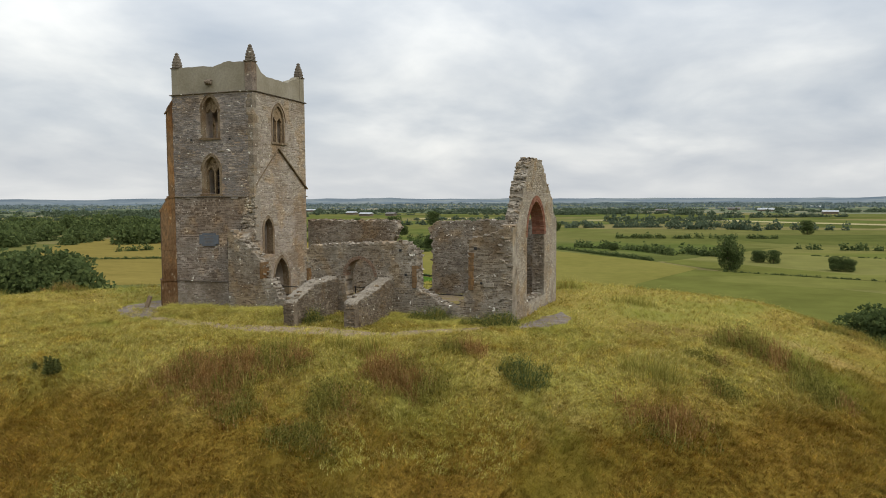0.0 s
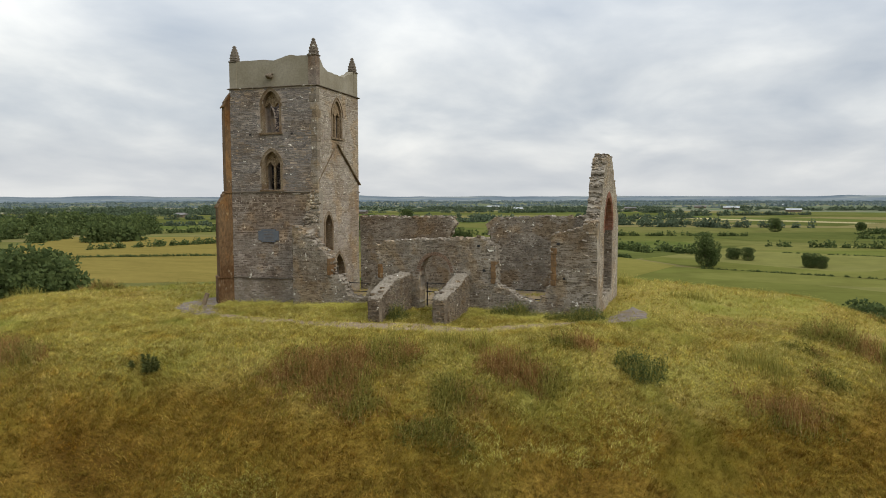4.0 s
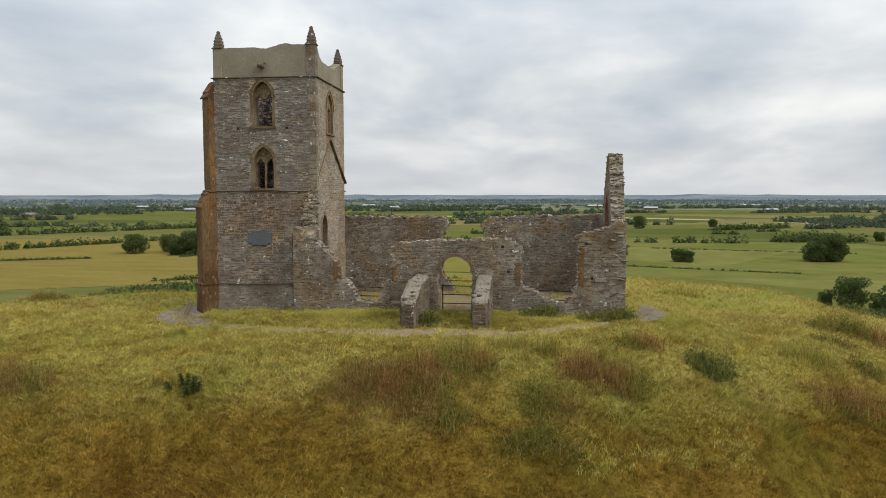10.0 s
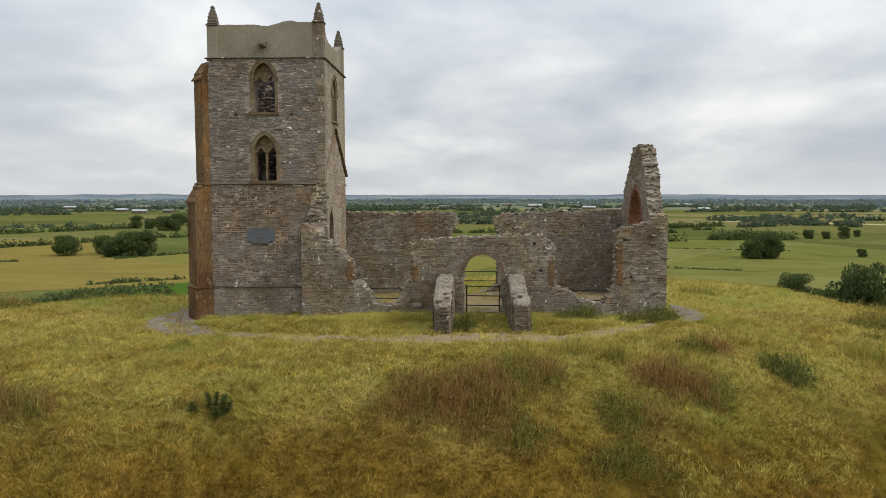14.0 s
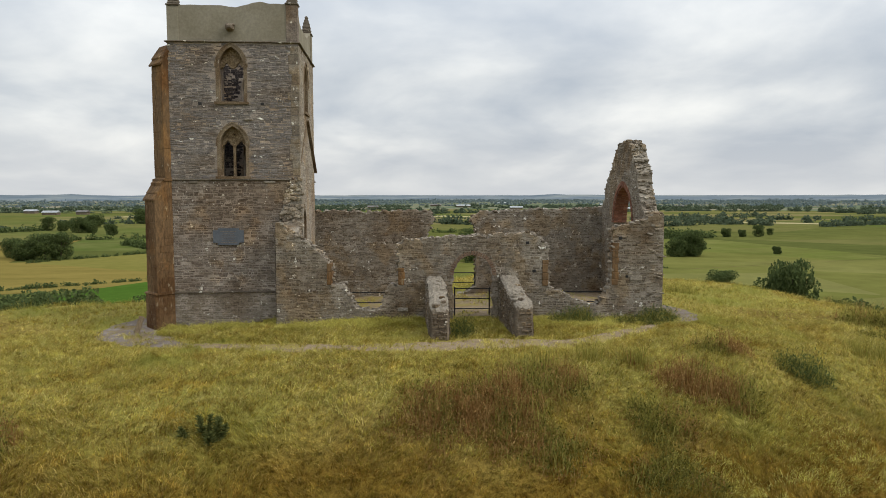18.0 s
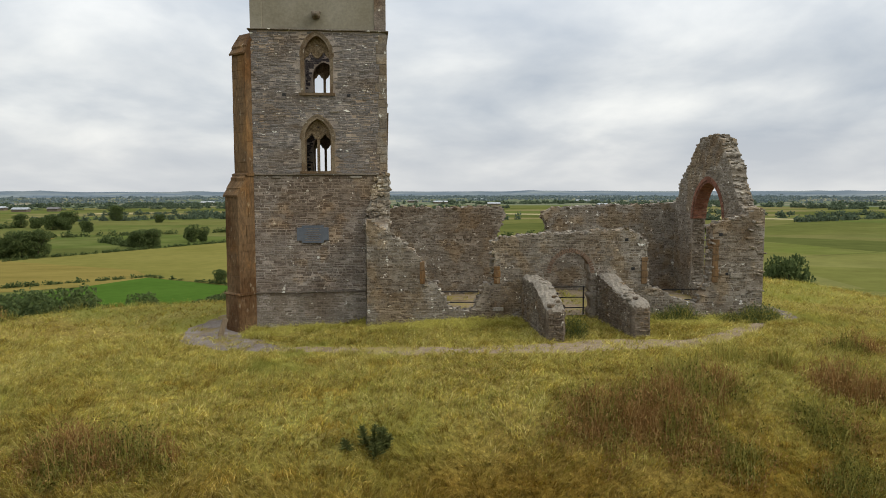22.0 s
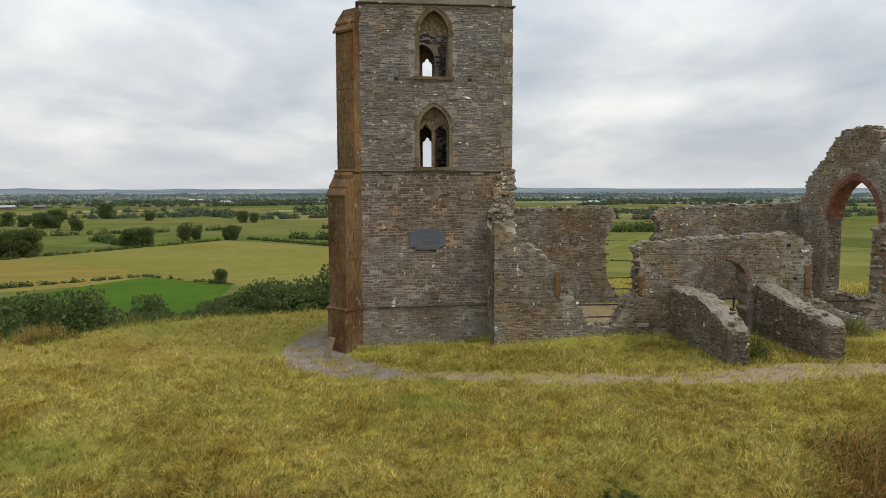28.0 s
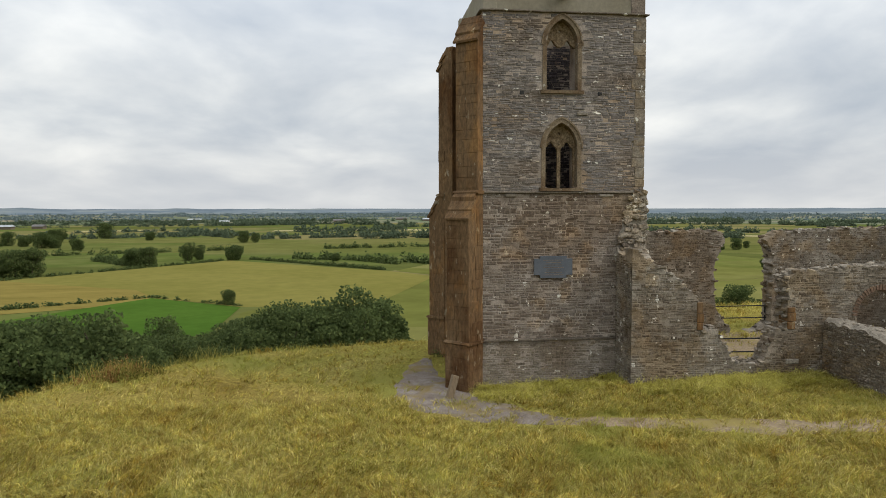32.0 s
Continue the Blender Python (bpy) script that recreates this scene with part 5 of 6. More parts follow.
def meadow(name, count, box_xy, seed, size, label, mat=None, only=None):
    rng = np.random.default_rng(seed)
    x = rng.uniform(box_xy[0], box_xy[1], count)
    y = rng.uniform(box_xy[2], box_xy[3], count)
    near = np.min(np.hypot(x[:, None] - path_fine[None, :, 0], y[:, None] - path_fine[None, :, 1]) - path_fine[None, :, 2] * 0.5, axis=1)
    keep = [(near[i] > 0.28 + 0.6 * wob(x[i], y[i], 1.4, 2) - 0.15 or rng.random() < 0.20) and not inside_ruin(x[i], y[i]) and (only is None or only(x[i], y[i])) for i in range(count)]
    x, y = x[keep], y[keep]
    z = np.array([hill(a, b) for a, b in zip(x, y)])
    clump = np.array([0.55 + 0.7 * max(0.0, wob(a, b, 0.35, 6) + 0.35) + 0.9 * max(0.0, wob(a, b, 1.9, 7)) + 0.4 * max(0.0, wob(a, b, 4.5, 8)) for a, b in zip(x, y)])
    comb = np.array([5.0 * wob(a, b, 0.4, 9) + 3.0 * wob(a, b, 1.8, 10) for a, b in zip(x, y)])
    per = 7
    base = np.repeat(np.stack([x, y, z - 0.02], 1), per, axis=0)
    base[:, :2] += rng.normal(size=(len(base), 2)) * 0.06
    h = np.repeat(clump, per) * rng.uniform(0.09, 0.25, len(base)) * size
    v, f = blades(rng, base, h, rng.uniform(0.010, 0.030, len(base)) * size, np.full(len(base), 1.35), 0.45, np.repeat(comb, per))
    pick = rng.random(len(base)) < 0.06
    v2, f2 = blades(rng, base[pick], rng.uniform(0.2, 0.42, pick.sum()) * size, rng.uniform(0.007, 0.013, pick.sum()), np.full(pick.sum(), 0.9), 0.5)
    ob = new(name, raw_mesh(name, np.concatenate([v, v2]), np.concatenate([f, f2 + len(v)]), mat or M_GRASS))
    return tagged(ob, label, "grass", kind="stuff")


meadow("meadow_grass", 80000, (-48, 9, 14.5, 34), 71, 1.0, "dry yellow meadow grass on the near slope")
meadow("meadow_grass", 14000, (-52, 10, 34, 56), 72, 1.1, "dry yellow meadow grass behind the ruin")


def wall_foot(x, y):
    """A band of long grass along the foot of the tower and the nave."""
    foot = 35.1 if x < -25.7 else 33.65 - 0.0613 * (x + 24.5)
    porch_gap = -19.3 < x < -14.9
    return foot - 1.5 + 0.7 * wob(x, y, 0.9, 12) < y < foot and not porch_gap and wob(x, y, 0.6, 14) > -0.35


meadow("meadow_grass", 26000, (-31, -8, 30.5, 35.2), 73, 1.15, "long yellow-green grass along the foot of the walls", M_LUSHG, wall_foot)
meadow("meadow_grass", 15000, (-24, -2, 15, 26), 74, 0.8, "bright green tufts in the dry meadow", M_LUSHG, lambda x, y: min(math.hypot((x - a) / r, (y - b) / (r * 0.6)) for a, b, r in ((-18.8, 16.6, 2.6), (-7.6, 22.0, 2.4), (-11.6, 20.8, 1.4), (-21, 27.0, 1.5))) < 1.0 + 0.6 * wob(x, y, 1.2, 15))


def shrub(name, x, y, rx, ry, h, kind, seed, label, dense=1.0):
    """A ragged patch of upright stems, leafy low down where it is green."""
    rng = np.random.default_rng(seed)
    thing = empty(name, (x, y, hill(x, y)), label, "shrub", "shrubs on the hill")
    want = int(700 * dense * max(0.4, rx * ry))
    pts = []
    for _ in range(want * 6):
        a, b = rng.uniform(-1.35, 1.35, 2)
        rim = 1 - math.hypot(a, b) + 0.55 * wob(x + a * rx, y + b * ry, 1.1, seed) + 0.3 * wob(x + a * rx, y + b * ry, 3.0, seed + 1)
        if rim > 0 and rng.random() < 0.25 + rim:
            pts.append((a * rx, b * ry, min(1.0, 0.35 + rim)))
        if len(pts) >= want:
            break
    n = len(pts)
    px, py, full = np.array(pts).T
    base = np.array([(x + a, y + b, hill(x + a, y + b) - 0.02) for a, b in zip(px, py)])
    hh = h * (0.3 + 0.7 * full) * (0.30 + 0.95 * rng.random(n) ** 2.4)
    brown = np.array([wob(x + a, y + b, 0.9, seed + 3) for a, b in zip(px, py)]) + {"dock": 0.20, "mixed": -0.06, "green": -0.3, "reed": -0.6, "nettle": -2.0}[kind] + rng.normal(size=n) * 0.18 > 0
    for name2, pick, mat in (("dead_stalk", brown, M_DOCK), ("green_stalk", ~brown, M_REED)):
        if pick.sum() < 3:
            continue
        v, f = blades(rng, base[pick], hh[pick], rng.uniform(0.010, 0.024, pick.sum()), np.full(pick.sum(), 0.5), 0.2)
        tagged(under(new(name2, raw_mesh(name2, v, f, mat)), thing), kind="stuff")
    if kind == "reed":
        return
    for name2, pick, mat, per in (("dead_leaf", brown, M_DOCK, 4), ("green_leaf", ~brown, M_TREE if kind == "nettle" else M_BUSH, {"nettle": 8, "green": 6}.get(kind, 4))):
        if pick.sum() < 3:
            continue
        tips = np.repeat(base[pick], per, axis=0)
        tips[:, 2] += np.repeat(hh[pick], per) * rng.uniform(0.05, 0.95, len(tips)) ** 1.3
        tips[:, :2] += rng.normal(size=(len(tips), 2)) * 0.09
        m = len(tips)
        a, b = rng.normal(size=(m, 3)), rng.normal(size=(m, 3))
        a[:, 2] = np.abs(a[:, 2]) * 1.6
        sz = rng.uniform(0.018, 0.060, m)[:, None]
        a = a / np.linalg.norm(a, axis=1)[:, None] * sz
        b = b / np.linalg.norm(b, axis=1)[:, None] * sz * 0.4
        v = np.stack([tips - a, tips + b, tips + a, tips - b], 1).reshape(-1, 3)
        tagged(under(new(name2, raw_mesh(name2, v, np.arange(m)[:, None] * 4 + [0, 1, 2, 3], mat)), thing), kind="stuff")


def sapling(x, y, seed):
    """A few leafy sprigs rising from the grass."""
    rng = np.random.default_rng(seed)
    thing = empty("sapling", (x, y, hill(x, y)), "young dark green conifer sapling with upright sprigs", "sapling")
    for dx, dy, h, lx, r in ((0.0, 0.0, 0.72, 0.05, 0.15), (-0.16, 0.05, 0.62, -0.12, 0.14), (0.17, -0.05, 0.70, 0.12, 0.14), (0.28, 0.1, 0.45, 0.16, 0.13), (-0.62, -0.1, 0.28, -0.1, 0.15), (0.05, -0.2, 0.4, 0.02, 0.18), (0.16, 0.2, 0.5, 0.05, 0.16)):
        n = 260
        k = rng.uniform(0.1, 1.0, n)
        p = np.stack([x + dx + lx * k, np.full(n, y + dy), hill(x + dx, y + dy) + h * k], 1)
        d = rng.normal(size=(n, 3))
        d /= np.linalg.norm(d, axis=1)[:, None]
        d[:, 2] = np.abs(d[:, 2]) * 0.8
        tip = p + d * (r * (1.5 - k * 0.8) * rng.uniform(0.3, 1.3, n))[:, None]
        b = rng.normal(size=(n, 3)) * 0.014
        v = np.stack([p - b, p + b, tip + b * 0.4, tip - b * 0.4], 1).reshape(-1, 3)
        tagged(under(new("sprig", raw_mesh("sprig", v, np.arange(n)[:, None] * 4 + [0, 1, 2, 3], M_SPRIG)), thing), kind="stuff")


sapling(-25.5, 21.6, 14)
DOCKS = "dead rust-brown dock stems in the dry grass"
GREENS = "low dark green bramble bush in the grass"
REEDS = "tuft of tall green grass"
for args in (
    ("shrub", -19.2, 22.7, 1.5, 0.9, 0.9, "dock", 1, DOCKS), ("shrub", -17.3, 22.9, 1.6, 0.9, 0.95, "dock", 2, DOCKS), ("shrub", -15.6, 23.6, 1.3, 0.8, 1.0, "mixed", 3, "mixed green and rust-brown stems in the grass"),
    ("shrub", -11.0, 23.9, 1.5, 0.9, 1.05, "dock", 4, DOCKS, 1.3), ("shrub", -9.7, 23.5, 1.1, 0.7, 0.9, "mixed", 5, "mixed green and rust-brown stems in the grass"), ("shrub", -9.0, 26.3, 1.3, 0.6, 0.9, "mixed", 6, "mixed green and rust-brown stems in the grass", 1.1),
    ("shrub", -6.2, 25.5, 1.0, 0.7, 0.85, "nettle", 7, "dark green tussock with straw-brown stems"), ("shrub", -1.8, 28.1, 1.2, 0.9, 0.8, "reed", 8, REEDS), ("shrub", -1.2, 25.6, 1.5, 1.0, 0.9, "dock", 9, DOCKS), ("shrub", 1.6, 33.6, 1.7, 1.2, 1.1, "mixed", 10, "mixed green and rust-brown stems on the slope"),
    ("shrub", 3.2, 32.6, 1.3, 1.1, 1.0, "mixed", 11, "mixed green and rust-brown stems on the slope"), ("shrub", -13.2, 20.5, 1.5, 0.7, 0.6, "green", 12, "tussock of green and straw-brown grass stems"), ("shrub", -16.0, 21.2, 1.3, 0.7, 0.6, "dock", 13, DOCKS), ("shrub", -17.9, 22.4, 2.6, 1.2, 0.7, "dock", 30, DOCKS), ("shrub", -12.6, 22.3, 1.2, 0.9, 0.8, "mixed", 31, "mixed green and rust-brown stems in the grass"), ("shrub", -15.9, 24.4, 1.0, 0.6, 0.9, "reed", 32, REEDS), ("shrub", -44.2, 40.4, 0.9, 0.7, 0.8, "green", 33, GREENS),
    ("shrub", -31.2, 20.8, 1.3, 0.7, 0.8, "mixed", 15, "mixed green and rust-brown stems in the grass"), ("shrub", -32.4, 21.4, 1.9, 0.9, 0.85, "dock", 16, DOCKS, 1.5), ("shrub", -3.8, 43.0, 1.6, 0.5, 0.75, "reed", 17, REEDS), ("shrub", -8.5, 47.0, 1.2, 0.6, 0.9, "reed", 18, REEDS),
    ("shrub", -14.0, 25.5, 0.7, 0.5, 0.8, "reed", 19, REEDS), ("shrub", -12.7, 32.4, 1.1, 0.5, 0.8, "nettle", 20, "dark green nettles against the nave wall", 2.2), ("shrub", -9.4, 32.1, 1.3, 0.5, 0.75, "nettle", 21, "dark green nettles against the wall corner", 2.2), ("shrub", -17.8, 29.9, 0.5, 0.4, 0.9, "nettle", 22, "green nettles inside the porch", 2.0),
    ("shrub", -43.4, 38.3, 1.3, 0.9, 0.8, "mixed", 23, "tussock of green and straw-brown grass stems"), ("shrub", -42.0, 43.5, 2.2, 0.8, 1.2, "reed", 24, REEDS), ("shrub", -46.0, 41.0, 2.0, 0.9, 1.3, "reed", 25, REEDS), ("shrub", -36.0, 49.0, 2.4, 0.8, 1.2, "reed", 26, REEDS), ("shrub", -49.0, 37.0, 1.8, 0.9, 1.2, "reed", 27, REEDS),
    ("shrub", 0.6, 28.6, 0.8, 0.5, 0.7, "green", 36, GREENS), ("shrub", 0.2, 30.6, 1.0, 0.6, 0.6, "green", 37, GREENS, 0.8), ("shrub", -12.6, 25.0, 0.7, 0.5, 0.8, "reed", 38, REEDS), ("shrub", 4.6, 31.0, 1.4, 0.9, 0.8, "mixed", 39, "mixed green and rust-brown stems on the slope"), ("shrub", 7.6, 43.6, 2.2, 0.9, 0.8, "green", 34, GREENS), ("shrub", 9.8, 42.0, 1.8, 0.9, 0.8, "green", 35, GREENS), ("shrub", -2.9, 19.6, 0.9, 0.6, 0.9, "green", 28, GREENS), ("shrub", -31.3, 40.8, 0.4, 0.4, 0.5, "nettle", 29, "dark green weeds at the tower foot"),
):
    shrub(*args)

# ---- trees, hedges, woods and far hills ----
def veer(x, y):
    """Turns a place on the plain a little about the ruin: the west by half a degree clockwise, the east the other way."""
    left = math.degrees(math.atan2(-18 - x, y - 20))
    a = math.radians(0.15 - 0.65 * smooth(-10.0, 25.0, left))
    dx, dy = x + 18, y - 20
    return -18 + dx * math.cos(a) - dy * math.sin(a), 20 + dx * math.sin(a) + dy * math.cos(a)


def tree_parts(seed, h, r, leaves, size):
    rng = np.random.default_rng(seed)
    bm = bmesh.new()

    def limb(p, q, r0, r1):
        d = (q - p)
        m = Matrix.Translation((p + q) / 2) @ d.to_track_quat("Z", "Y").to_matrix().to_4x4()
        bmesh.ops.create_cone(bm, segments=7, radius1=r0, radius2=r1, depth=d.length, matrix=m, cap_ends=True)

    fork = Vector((0, 0, h * 0.32))
    limb(Vector((0, 0, -1.5)), fork, h * 0.035, h * 0.024)
    tips = []
    for k in range(12):
        a = k * 0.9 + rng.uniform(0, 0.6)
        t = Vector((math.cos(a) * r * rng.uniform(0.35, 0.75), math.sin(a) * r * rng.uniform(0.35, 0.75), h * rng.uniform(0.32, 0.85)))
        limb(fork, t, h * 0.016, h * 0.005)
        tips.append(t)
    tips += [Vector((0, 0, h * 0.8)), Vector((0.2 * r, 0, h * 0.6))]
    vs, fs, o = [], [], 0
    n = leaves // len(tips)
    for t in tips:
        sp = np.array([r * rng.uniform(0.38, 0.58), r * rng.uniform(0.38, 0.58), h * rng.uniform(0.15, 0.24)])
        v, f = leaf_cloud(rng, np.array(t), sp, n, size)
        v[:, 2] = np.maximum(v[:, 2], h * 0.06)
        vs.append(v)
        fs.append(f + o)
        o += len(v)
    # low skirt of leaves
    v, f = leaf_cloud(rng, np.array([0, 0, h * 0.30]), np.array([r * 0.78, r * 0.78, h * 0.25]), n * 3, size)
    vs.append(v)
    fs.append(f + o)
    trunk = bpy.data.meshes.new("trunk")
    bm.to_mesh(trunk)
    bm.free()
    trunk.materials.append(M_BARK)
    return trunk, raw_mesh("crown", np.concatenate(vs), np.concatenate(fs), M_TREE)


KINDS = [tree_parts(90 + k, h, r, 4500, 0.28) for k, (h, r) in enumerate(((10, 5.2), (8, 5.0), (11, 4.6), (7, 4.2)))]


def tree(x, y, z, size, turn, k, label, group, slim=1.0):
    t = empty("tree", (x, y, z), label, "tree", group)
    t.rotation_euler = (0, 0, turn)
    t.scale = (size * slim, size * slim, size)
    for nm, me in zip(("trunk", "crown"), KINDS[k % len(KINDS)]):
        ob = new(nm, me)
        ob.parent = t


rnd = random.Random(77)
LONE = "broad leafy tree standing in the green pasture"
for x, y, s in ((15, 328, 1.25), (30, 372, 0.7), (36, 366, 0.6), (58, 337, 0.75), (62, 334, 0.5), (91, 665, 1.1), (122, 345, 1.25), (131, 348, 1.0), (-110, 448, 1.2), (-137, 446, 0.9), (-131, 450, 0.75), (-156, 407, 1.15), (-149, 409, 0.95), (-192, 352, 1.5), (-200, 348, 1.3), (-212, 361, 0.9), (-225, 350, 1.25), (-77, 244, 0.45), (-246, 566, 1.15), (-300, 781, 1.5), (-185, 353, 1.2), (-329, 639, 1.1), (-312, 628, 1.2), (-287, 602, 1.5), (-276, 600, 1.3), (-314, 697, 1.5), (-241, 733, 1.1), (-139, 673, 1.0), (-128, 672, 0.8), (-47, 431, 0.6),  (224, 502, 0.85), (236, 502, 0.7), (248, 502, 0.8), (268, 522, 0.5), (179, 354, 0.55), (169, 713, 1.0), (130, 346, 1.2)):
    x, y = veer(x, y)
    tree(x, y, PLAIN - 1.2 * s, s * 1.22, rnd.uniform(0, 6), rnd.randrange(4), LONE, "trees in the fields", 0.88)
WOOD = "dense dark green tree at the foot of the hill"
crest = profile([(-80, -18.0), (-74, -16.0), (-69, -17.0), (-61, -15.9), (-55, -14.3), (-50, -14.4), (-45, -13.1), (-40, -14.1), (-35, -11.9), (-30, -13.7)])
FOOT = [(x, 122, -12.3 - 0.12 * max(0, x + 80)) for x in range(-92, -73, 3)] + [(x, 146, crest(x)) for x in range(-80, -29, 3)]
for x, y, top in FOOT:
    for dx, dy, dz in ((0, 0, 0), (2.5, 7, -1.5), (-2, -6, -2.2)):
        gx, gy = x + dx + rnd.uniform(-1, 1), y + dy
        gx, gy = veer(gx, gy)
        g = hill(gx, gy) - 0.3
        tree(gx, gy, g, max(0.5, (top + dz - g) / 9.6 * rnd.uniform(0.92, 1.06)), rnd.uniform(0, 6), rnd.randrange(4), WOOD, "trees at the hill foot")
for x, y, top in ((31, 148, -15), (37, 147, -15.5), (36, 132, -14.6), (42, 127, -14.2), (48, 124, -14.2), (54, 120, -14.0), (60, 116, -14.0), (66, 150, -9.9), (63, 149, -13.5), (75, 201, -17), (80, 196, -21), (70, 205, -21), (-150, 118, -5.5), (-143, 124, -6.5), (-146, 112, -8), (-140, 116, -9)):
    g = hill(x, y) - 0.3
    turn, k = rnd.uniform(0, 6), rnd.randrange(4)
    tree(x, y, g, max(0.45, (top - g) / (10, 8, 11, 7)[k]), turn, k, WOOD, "trees at the hill foot", 0.55 if top > -10 and x > 0 else 1.0)


def clumps(name, places, mat, label, category, leaves=14, big=0.5):
    """Many leafy clumps, each (x, y, radius, height), as one mesh."""
    rng = np.random.default_rng(len(places))
    c = np.array([(*veer(q[0], q[1]), q[2], q[3]) for q in places])
    n = len(c)
    d = rng.normal(size=(n, leaves, 3))
    d /= np.linalg.norm(d, axis=2)[:, :, None]
    d[:, :, 2] = np.abs(d[:, :, 2])
    r = rng.uniform(0.3, 1.0, (n, leaves, 1))
    sp = np.stack([c[:, 2], c[:, 2], c[:, 3]], 1)[:, None, :]
    p = np.stack([c[:, 0], c[:, 1], np.full(n, PLAIN)], 1)[:, None, :] + d * r * sp
    s = np.minimum(c[:, 2], c[:, 3])[:, None, None] * rng.uniform(0.5 * big, big, (n, leaves, 1))
    a, b = rng.normal(size=(n, leaves, 3)), rng.normal(size=(n, leaves, 3))
    a /= np.linalg.norm(a, axis=2)[:, :, None]
    b /= np.linalg.norm(b, axis=2)[:, :, None]
    a, b = a * s, b * s
    v = np.stack([p - a, p + b, p + a, p - b], 2).reshape(-1, 3)
    v[:, 2] = np.maximum(v[:, 2], PLAIN - 0.2)
    f = np.arange(n * leaves)[:, None] * 4 + [0, 1, 2, 3]
    return tagged(new(name, raw_mesh(name, v, f, mat)), label, category, kind="stuff")


def row(x0, y0, x1, y1, r, h, gap=0.9, skip=0.0):
    d = math.hypot(x1 - x0, y1 - y0)
    n = max(1, int(d / (r * gap)))
    return [(x0 + (x1 - x0) * k / n + rnd.uniform(-1, 1) * r * 0.4, y0 + (y1 - y0) * k / n + rnd.uniform(-1, 1) * r * 0.4, r * rnd.uniform(0.7, 1.3), h * rnd.uniform(0.6, 1.3)) for k in range(n + 1) if rnd.random() >= skip]


near = row(-100, 452, -20, 366, 1.6, 2.2) + row(-190, 332, -112, 446, 1.4, 2.0, skip=0.25) + row(-72, 452, -45, 440, 3.5, 5) + row(-40, 442, -12, 405, 3.2, 5) + row(-5, 420, 12, 398, 3.5, 6) + row(60, 471, 126, 470, 3.4, 5.5, 1.3, 0.25)
near += row(-294, 286, -230, 318, 1.2, 1.4) + row(-330, 262, -294, 286, 1.2, 1.4) + row(-150, 236, -108, 266, 1.5, 1.6, skip=0.3) + row(-108, 266, -72, 240, 1.2, 1.3, skip=0.6) + row(150, 485, 205, 489, 4, 6.5) + row(160, 500, 200, 510, 4, 7) + row(135, 581, 150, 576, 3.5, 5) + row(183, 622, 197, 624, 4, 6) + row(169, 669, 193, 670, 4, 6) + row(-168, 420, -150, 408, 3, 4) + row(150, 640, 230, 690, 4, 6, skip=0.3)
near += row(-192, 452, -160, 412, 3.0, 4.6) + row(-430, 470, -330, 640, 4, 6, skip=0.2)
near += row(12, 320, 95, 290, 0.8, 0.9, skip=0.4) + row(60, 420, 160, 392, 0.8, 0.8, skip=0.4) + row(-330, 330, -240, 500, 3.0, 4.5, skip=0.2) + row(-240, 500, -120, 560, 2.6, 4, skip=0.25) + row(-60, 560, 60, 590, 2.6, 4, skip=0.3)
clumps("hedge", near, M_TREE, "dark green hedgerows between the fields", "hedge", 56, 0.3)
woods = []
for k in range(760):
    a = math.radians(rnd.uniform(18, 165))
    dist = rnd.uniform(680, 1400) if k < 46 else (rnd.uniform(1300, 2400) if k < 240 else rnd.uniform(2400, 4300))
    x, y = -18 + dist * math.cos(a), 30 + dist * math.sin(a)
    t = rnd.choice((0.5, 0.5, 2.05, 0.1)) + rnd.uniform(-0.15, 0.15)
    ln = rnd.uniform(60, 260) * (0.6 + dist / 2500)
    woods += row(x, y, x + ln * math.cos(t), y + ln * math.sin(t), rnd.uniform(4.0, 7.5) * (0.8 + dist / 2600), rnd.uniform(5, 10), 1.3, 0.25)
for k in range(34):
    a = math.radians(rnd.uniform(20, 165))
    dist = rnd.uniform(1300, 4000)
    x, y = -18 + dist * math.cos(a), 30 + dist * math.sin(a)
    for _ in range(26):
        r = rnd.uniform(4.5, 8)
        woods.append((x + rnd.gauss(0, 117), y + rnd.gauss(0, 63), r, r * rnd.uniform(1.1, 1.6)))
copse = []
for k in range(190):
    a = math.radians(rnd.uniform(131, 160))
    dist = 510 + 420 * rnd.random() ** 1.4
    r = rnd.uniform(6, 14)
    copse.append((-18 + dist * math.cos(a), 30 + dist * math.sin(a), r, r * rnd.uniform(0.95, 1.35)))
clumps("wood", copse, M_TREE, "dark green broadleaf wood beyond the barley", "wood", 420, 0.15)
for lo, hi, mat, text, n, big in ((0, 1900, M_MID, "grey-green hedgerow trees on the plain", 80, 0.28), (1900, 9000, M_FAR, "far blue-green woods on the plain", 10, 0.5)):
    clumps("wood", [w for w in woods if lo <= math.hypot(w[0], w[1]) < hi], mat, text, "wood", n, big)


def patch(corners, mat, label, lift):
    verts = [(*veer(x, y), PLAIN + lift) for x, y in corners]
    tagged(link("field", verts, [tuple(range(len(verts)))], mat), label, "field", kind="structure")


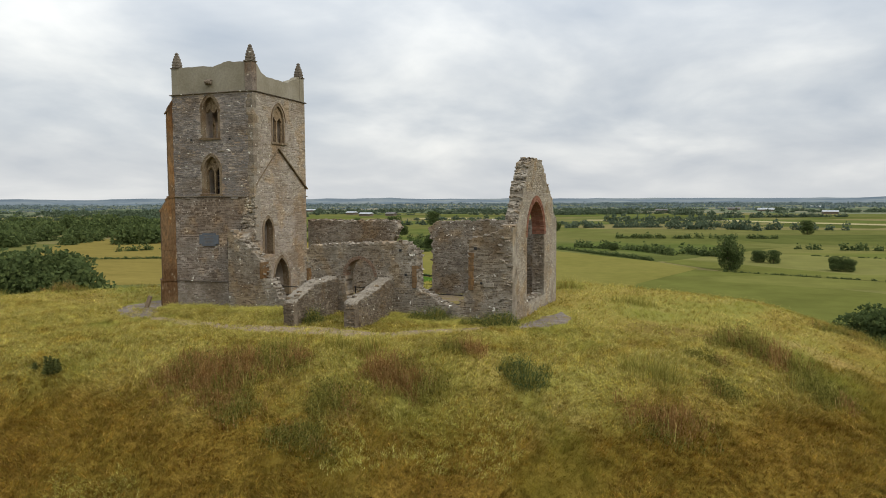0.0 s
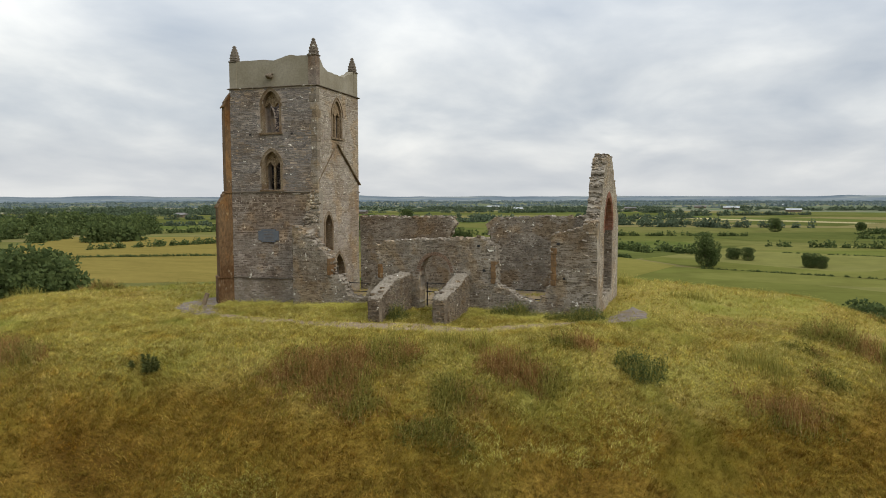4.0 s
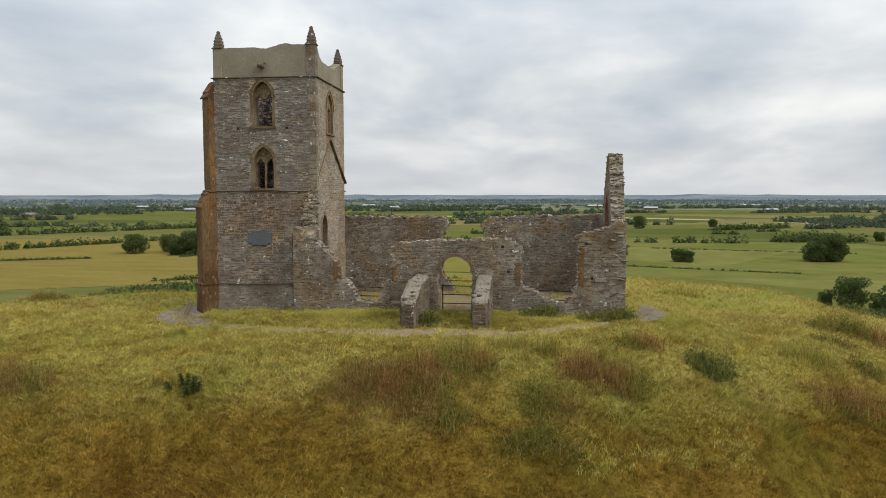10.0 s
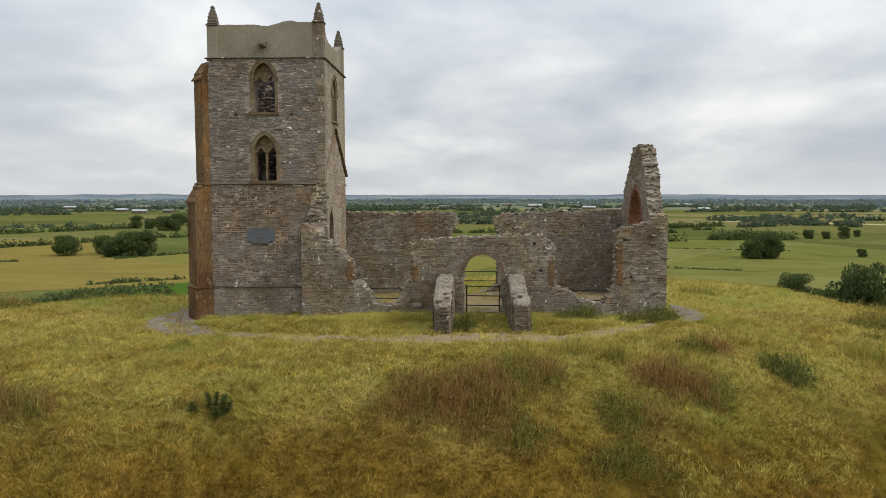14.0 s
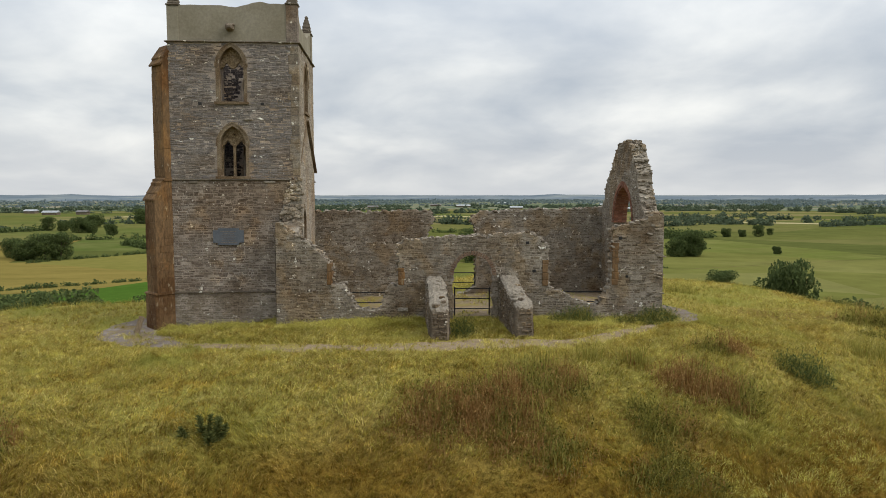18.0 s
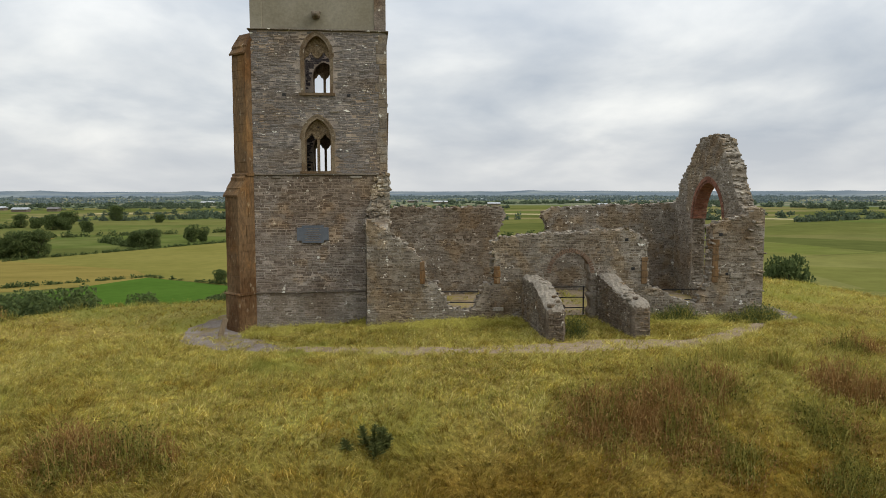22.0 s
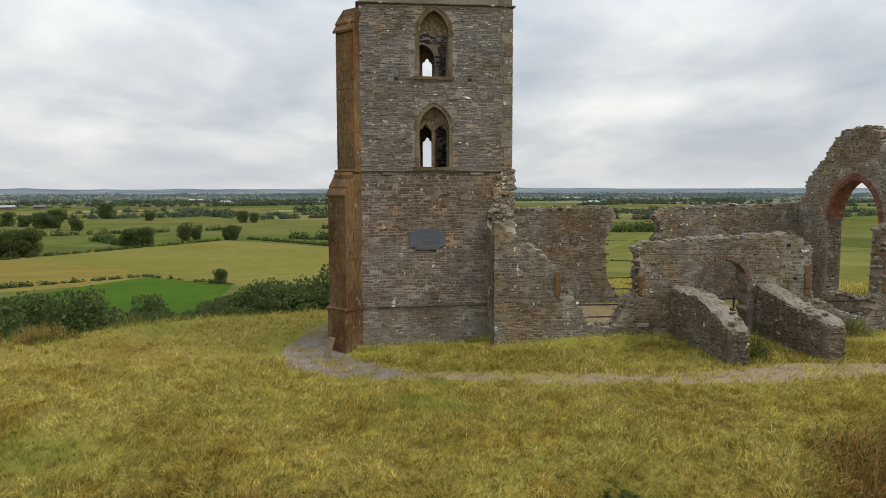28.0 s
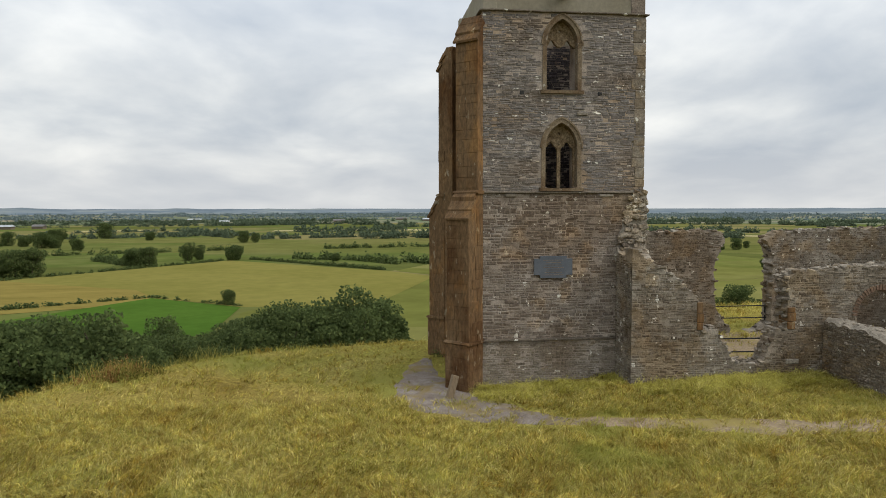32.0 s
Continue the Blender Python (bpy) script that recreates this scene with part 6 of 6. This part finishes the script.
M_STRAW = material("ripe_barley", [(0.155, 0.124, 0.034), (0.205, 0.162, 0.046)], 0.03, 0.2, bump=0, gloss=0.0, mix2=0.12, stretch=(1, 4, 1))
M_KHAKI = material("ripening_wheat", [(0.145, 0.135, 0.034), (0.18, 0.16, 0.045)], 0.02, 0.15, bump=0, gloss=0.0, mix2=0.1)
M_LUSH = material("lush_green_crop", [(0.046, 0.092, 0.014), (0.062, 0.112, 0.018)], 0.03, 0.3, bump=0, gloss=0.0, mix2=0.1)
M_PALEF = material("pale_stubble", [(0.30, 0.26, 0.13), (0.36, 0.32, 0.17)], 0.02, 0.2, bump=0, gloss=0.0, mix2=0.08)
M_MEAD = fields("bright_pasture", [(0.112, 0.118, 0.030), (0.135, 0.135, 0.038), (0.155, 0.150, 0.050), (0.106, 0.122, 0.029), (0.142, 0.137, 0.043)], 0.0075, 0.35)
patch([(-200, 335), (-150, 345), (-80, 300), (-95, 255), (-150, 225), (-270, 170), (-330, 262)], M_STRAW, "tan field of ripe barley", 0.10)
patch([(-330, 262), (-200, 335), (-240, 500), (-470, 420)], M_STRAW, "tan field of ripe barley", 0.14)
patch([(-190, 333), (-112, 444), (-20, 362), (2, 330), (-30, 235), (-72, 238), (-107, 266), (-120, 290)], M_KHAKI, "khaki field of ripening wheat", 0.12)
patch([(-140, 205), (-107, 264), (-72, 237), (-72, 190), (-95, 165)], M_LUSH, "lush bright green crop field", 0.16)
patch([(-15, 360), (12, 322), (100, 286), (230, 330), (200, 470), (60, 500)], M_MEAD, "bright green cattle pasture", 0.08)
patch([(-60, 110), (-70, 225), (-20, 335), (12, 321), (100, 285), (232, 330), (300, 240), (260, 60), (110, 0), (20, 40)], M_MEAD, "bright green cattle pasture", 0.06)
patch([(-150, 985), (60, 1010), (60, 1055), (-150, 1030)], M_PALEF, "pale strip of cut stubble", 0.2)
patch([(-60, 1060), (210, 880), (240, 905), (-40, 1110)], M_PALEF, "pale strip of cut stubble", 0.24)
patch([(260, 820), (420, 700), (440, 725), (290, 850)], M_PALEF, "pale strip of cut stubble", 0.22)
patch([(-420, 1000), (-330, 1030), (-320, 1075), (-420, 1050)], M_PALEF, "pale strip of cut stubble", 0.22)

# the blue haze over the horizon hills is painted into their colour
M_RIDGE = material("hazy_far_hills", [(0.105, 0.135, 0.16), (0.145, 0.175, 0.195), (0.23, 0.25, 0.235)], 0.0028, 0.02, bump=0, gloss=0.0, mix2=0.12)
rv, rf = [], []
n = 360
for k in range(n):
    a = 2 * math.pi * k / n
    h = 3 + 9 * noise.noise((math.cos(a) * 5, math.sin(a) * 5, 2)) + 7 * noise.noise((math.cos(a) * 17, math.sin(a) * 17, 5)) + 6 * noise.noise((math.cos(a) * 60, math.sin(a) * 60, 8))
    for r, z in ((3900, PLAIN - 0.5), (4400, PLAIN + 10 + 0.35 * max(0, h)), (4850, max(2.0, h)), (4890, PLAIN - 1)):
        rv.append((-18 + r * math.cos(a), 32 + r * math.sin(a), z))
for k in range(n):
    for j in range(3):
        a, b = k * 4 + j, ((k + 1) % n) * 4 + j
        rf.append((a, b, b + 1, a + 1))
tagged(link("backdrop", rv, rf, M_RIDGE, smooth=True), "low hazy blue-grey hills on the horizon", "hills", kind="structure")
M_TUNNEL = material("pale_grey_sheeting", [(0.30, 0.32, 0.33), (0.40, 0.42, 0.42)], 0.02, 0.2, bump=0)
M_ROOF = material("far_roofs", [(0.11, 0.105, 0.10), (0.18, 0.17, 0.16)], 0.02, 0.2, bump=0)
for x, y, w in ((-560, 1150, 11), (-520, 1170, 8), (-70, 1620, 12), (240, 1500, 13), (-700, 900, 8), (430, 1350, 9), (640, 1600, 12), (-300, 1500, 9), (90, 1900, 14), (150, 1750, 17), (560, 1900, 19), (-420, 1780, 15), (-880, 1500, 13), (-640, 1250, 9), (330, 2300, 21)):
    b = empty("farm_building", (x, y, PLAIN), "far pale-roofed farm building among trees", "building", "farm buildings")
    bm = bmesh.new()
    box(bm, x - w, x + w, y - 7, y + 7, PLAIN, PLAIN + 4)
    part("wall", bm, M_CORE, b)
    bm = bmesh.new()
    prism(bm, [(-8, 4.02), (8, 4.02), (0, 7)], 2 * w + 2, Matrix.Translation((x + w + 1, y, PLAIN)) @ Matrix.Rotation(math.pi / 2, 4, "Z"))
    part("roof", bm, M_TUNNEL if w % 2 else M_ROOF, b)
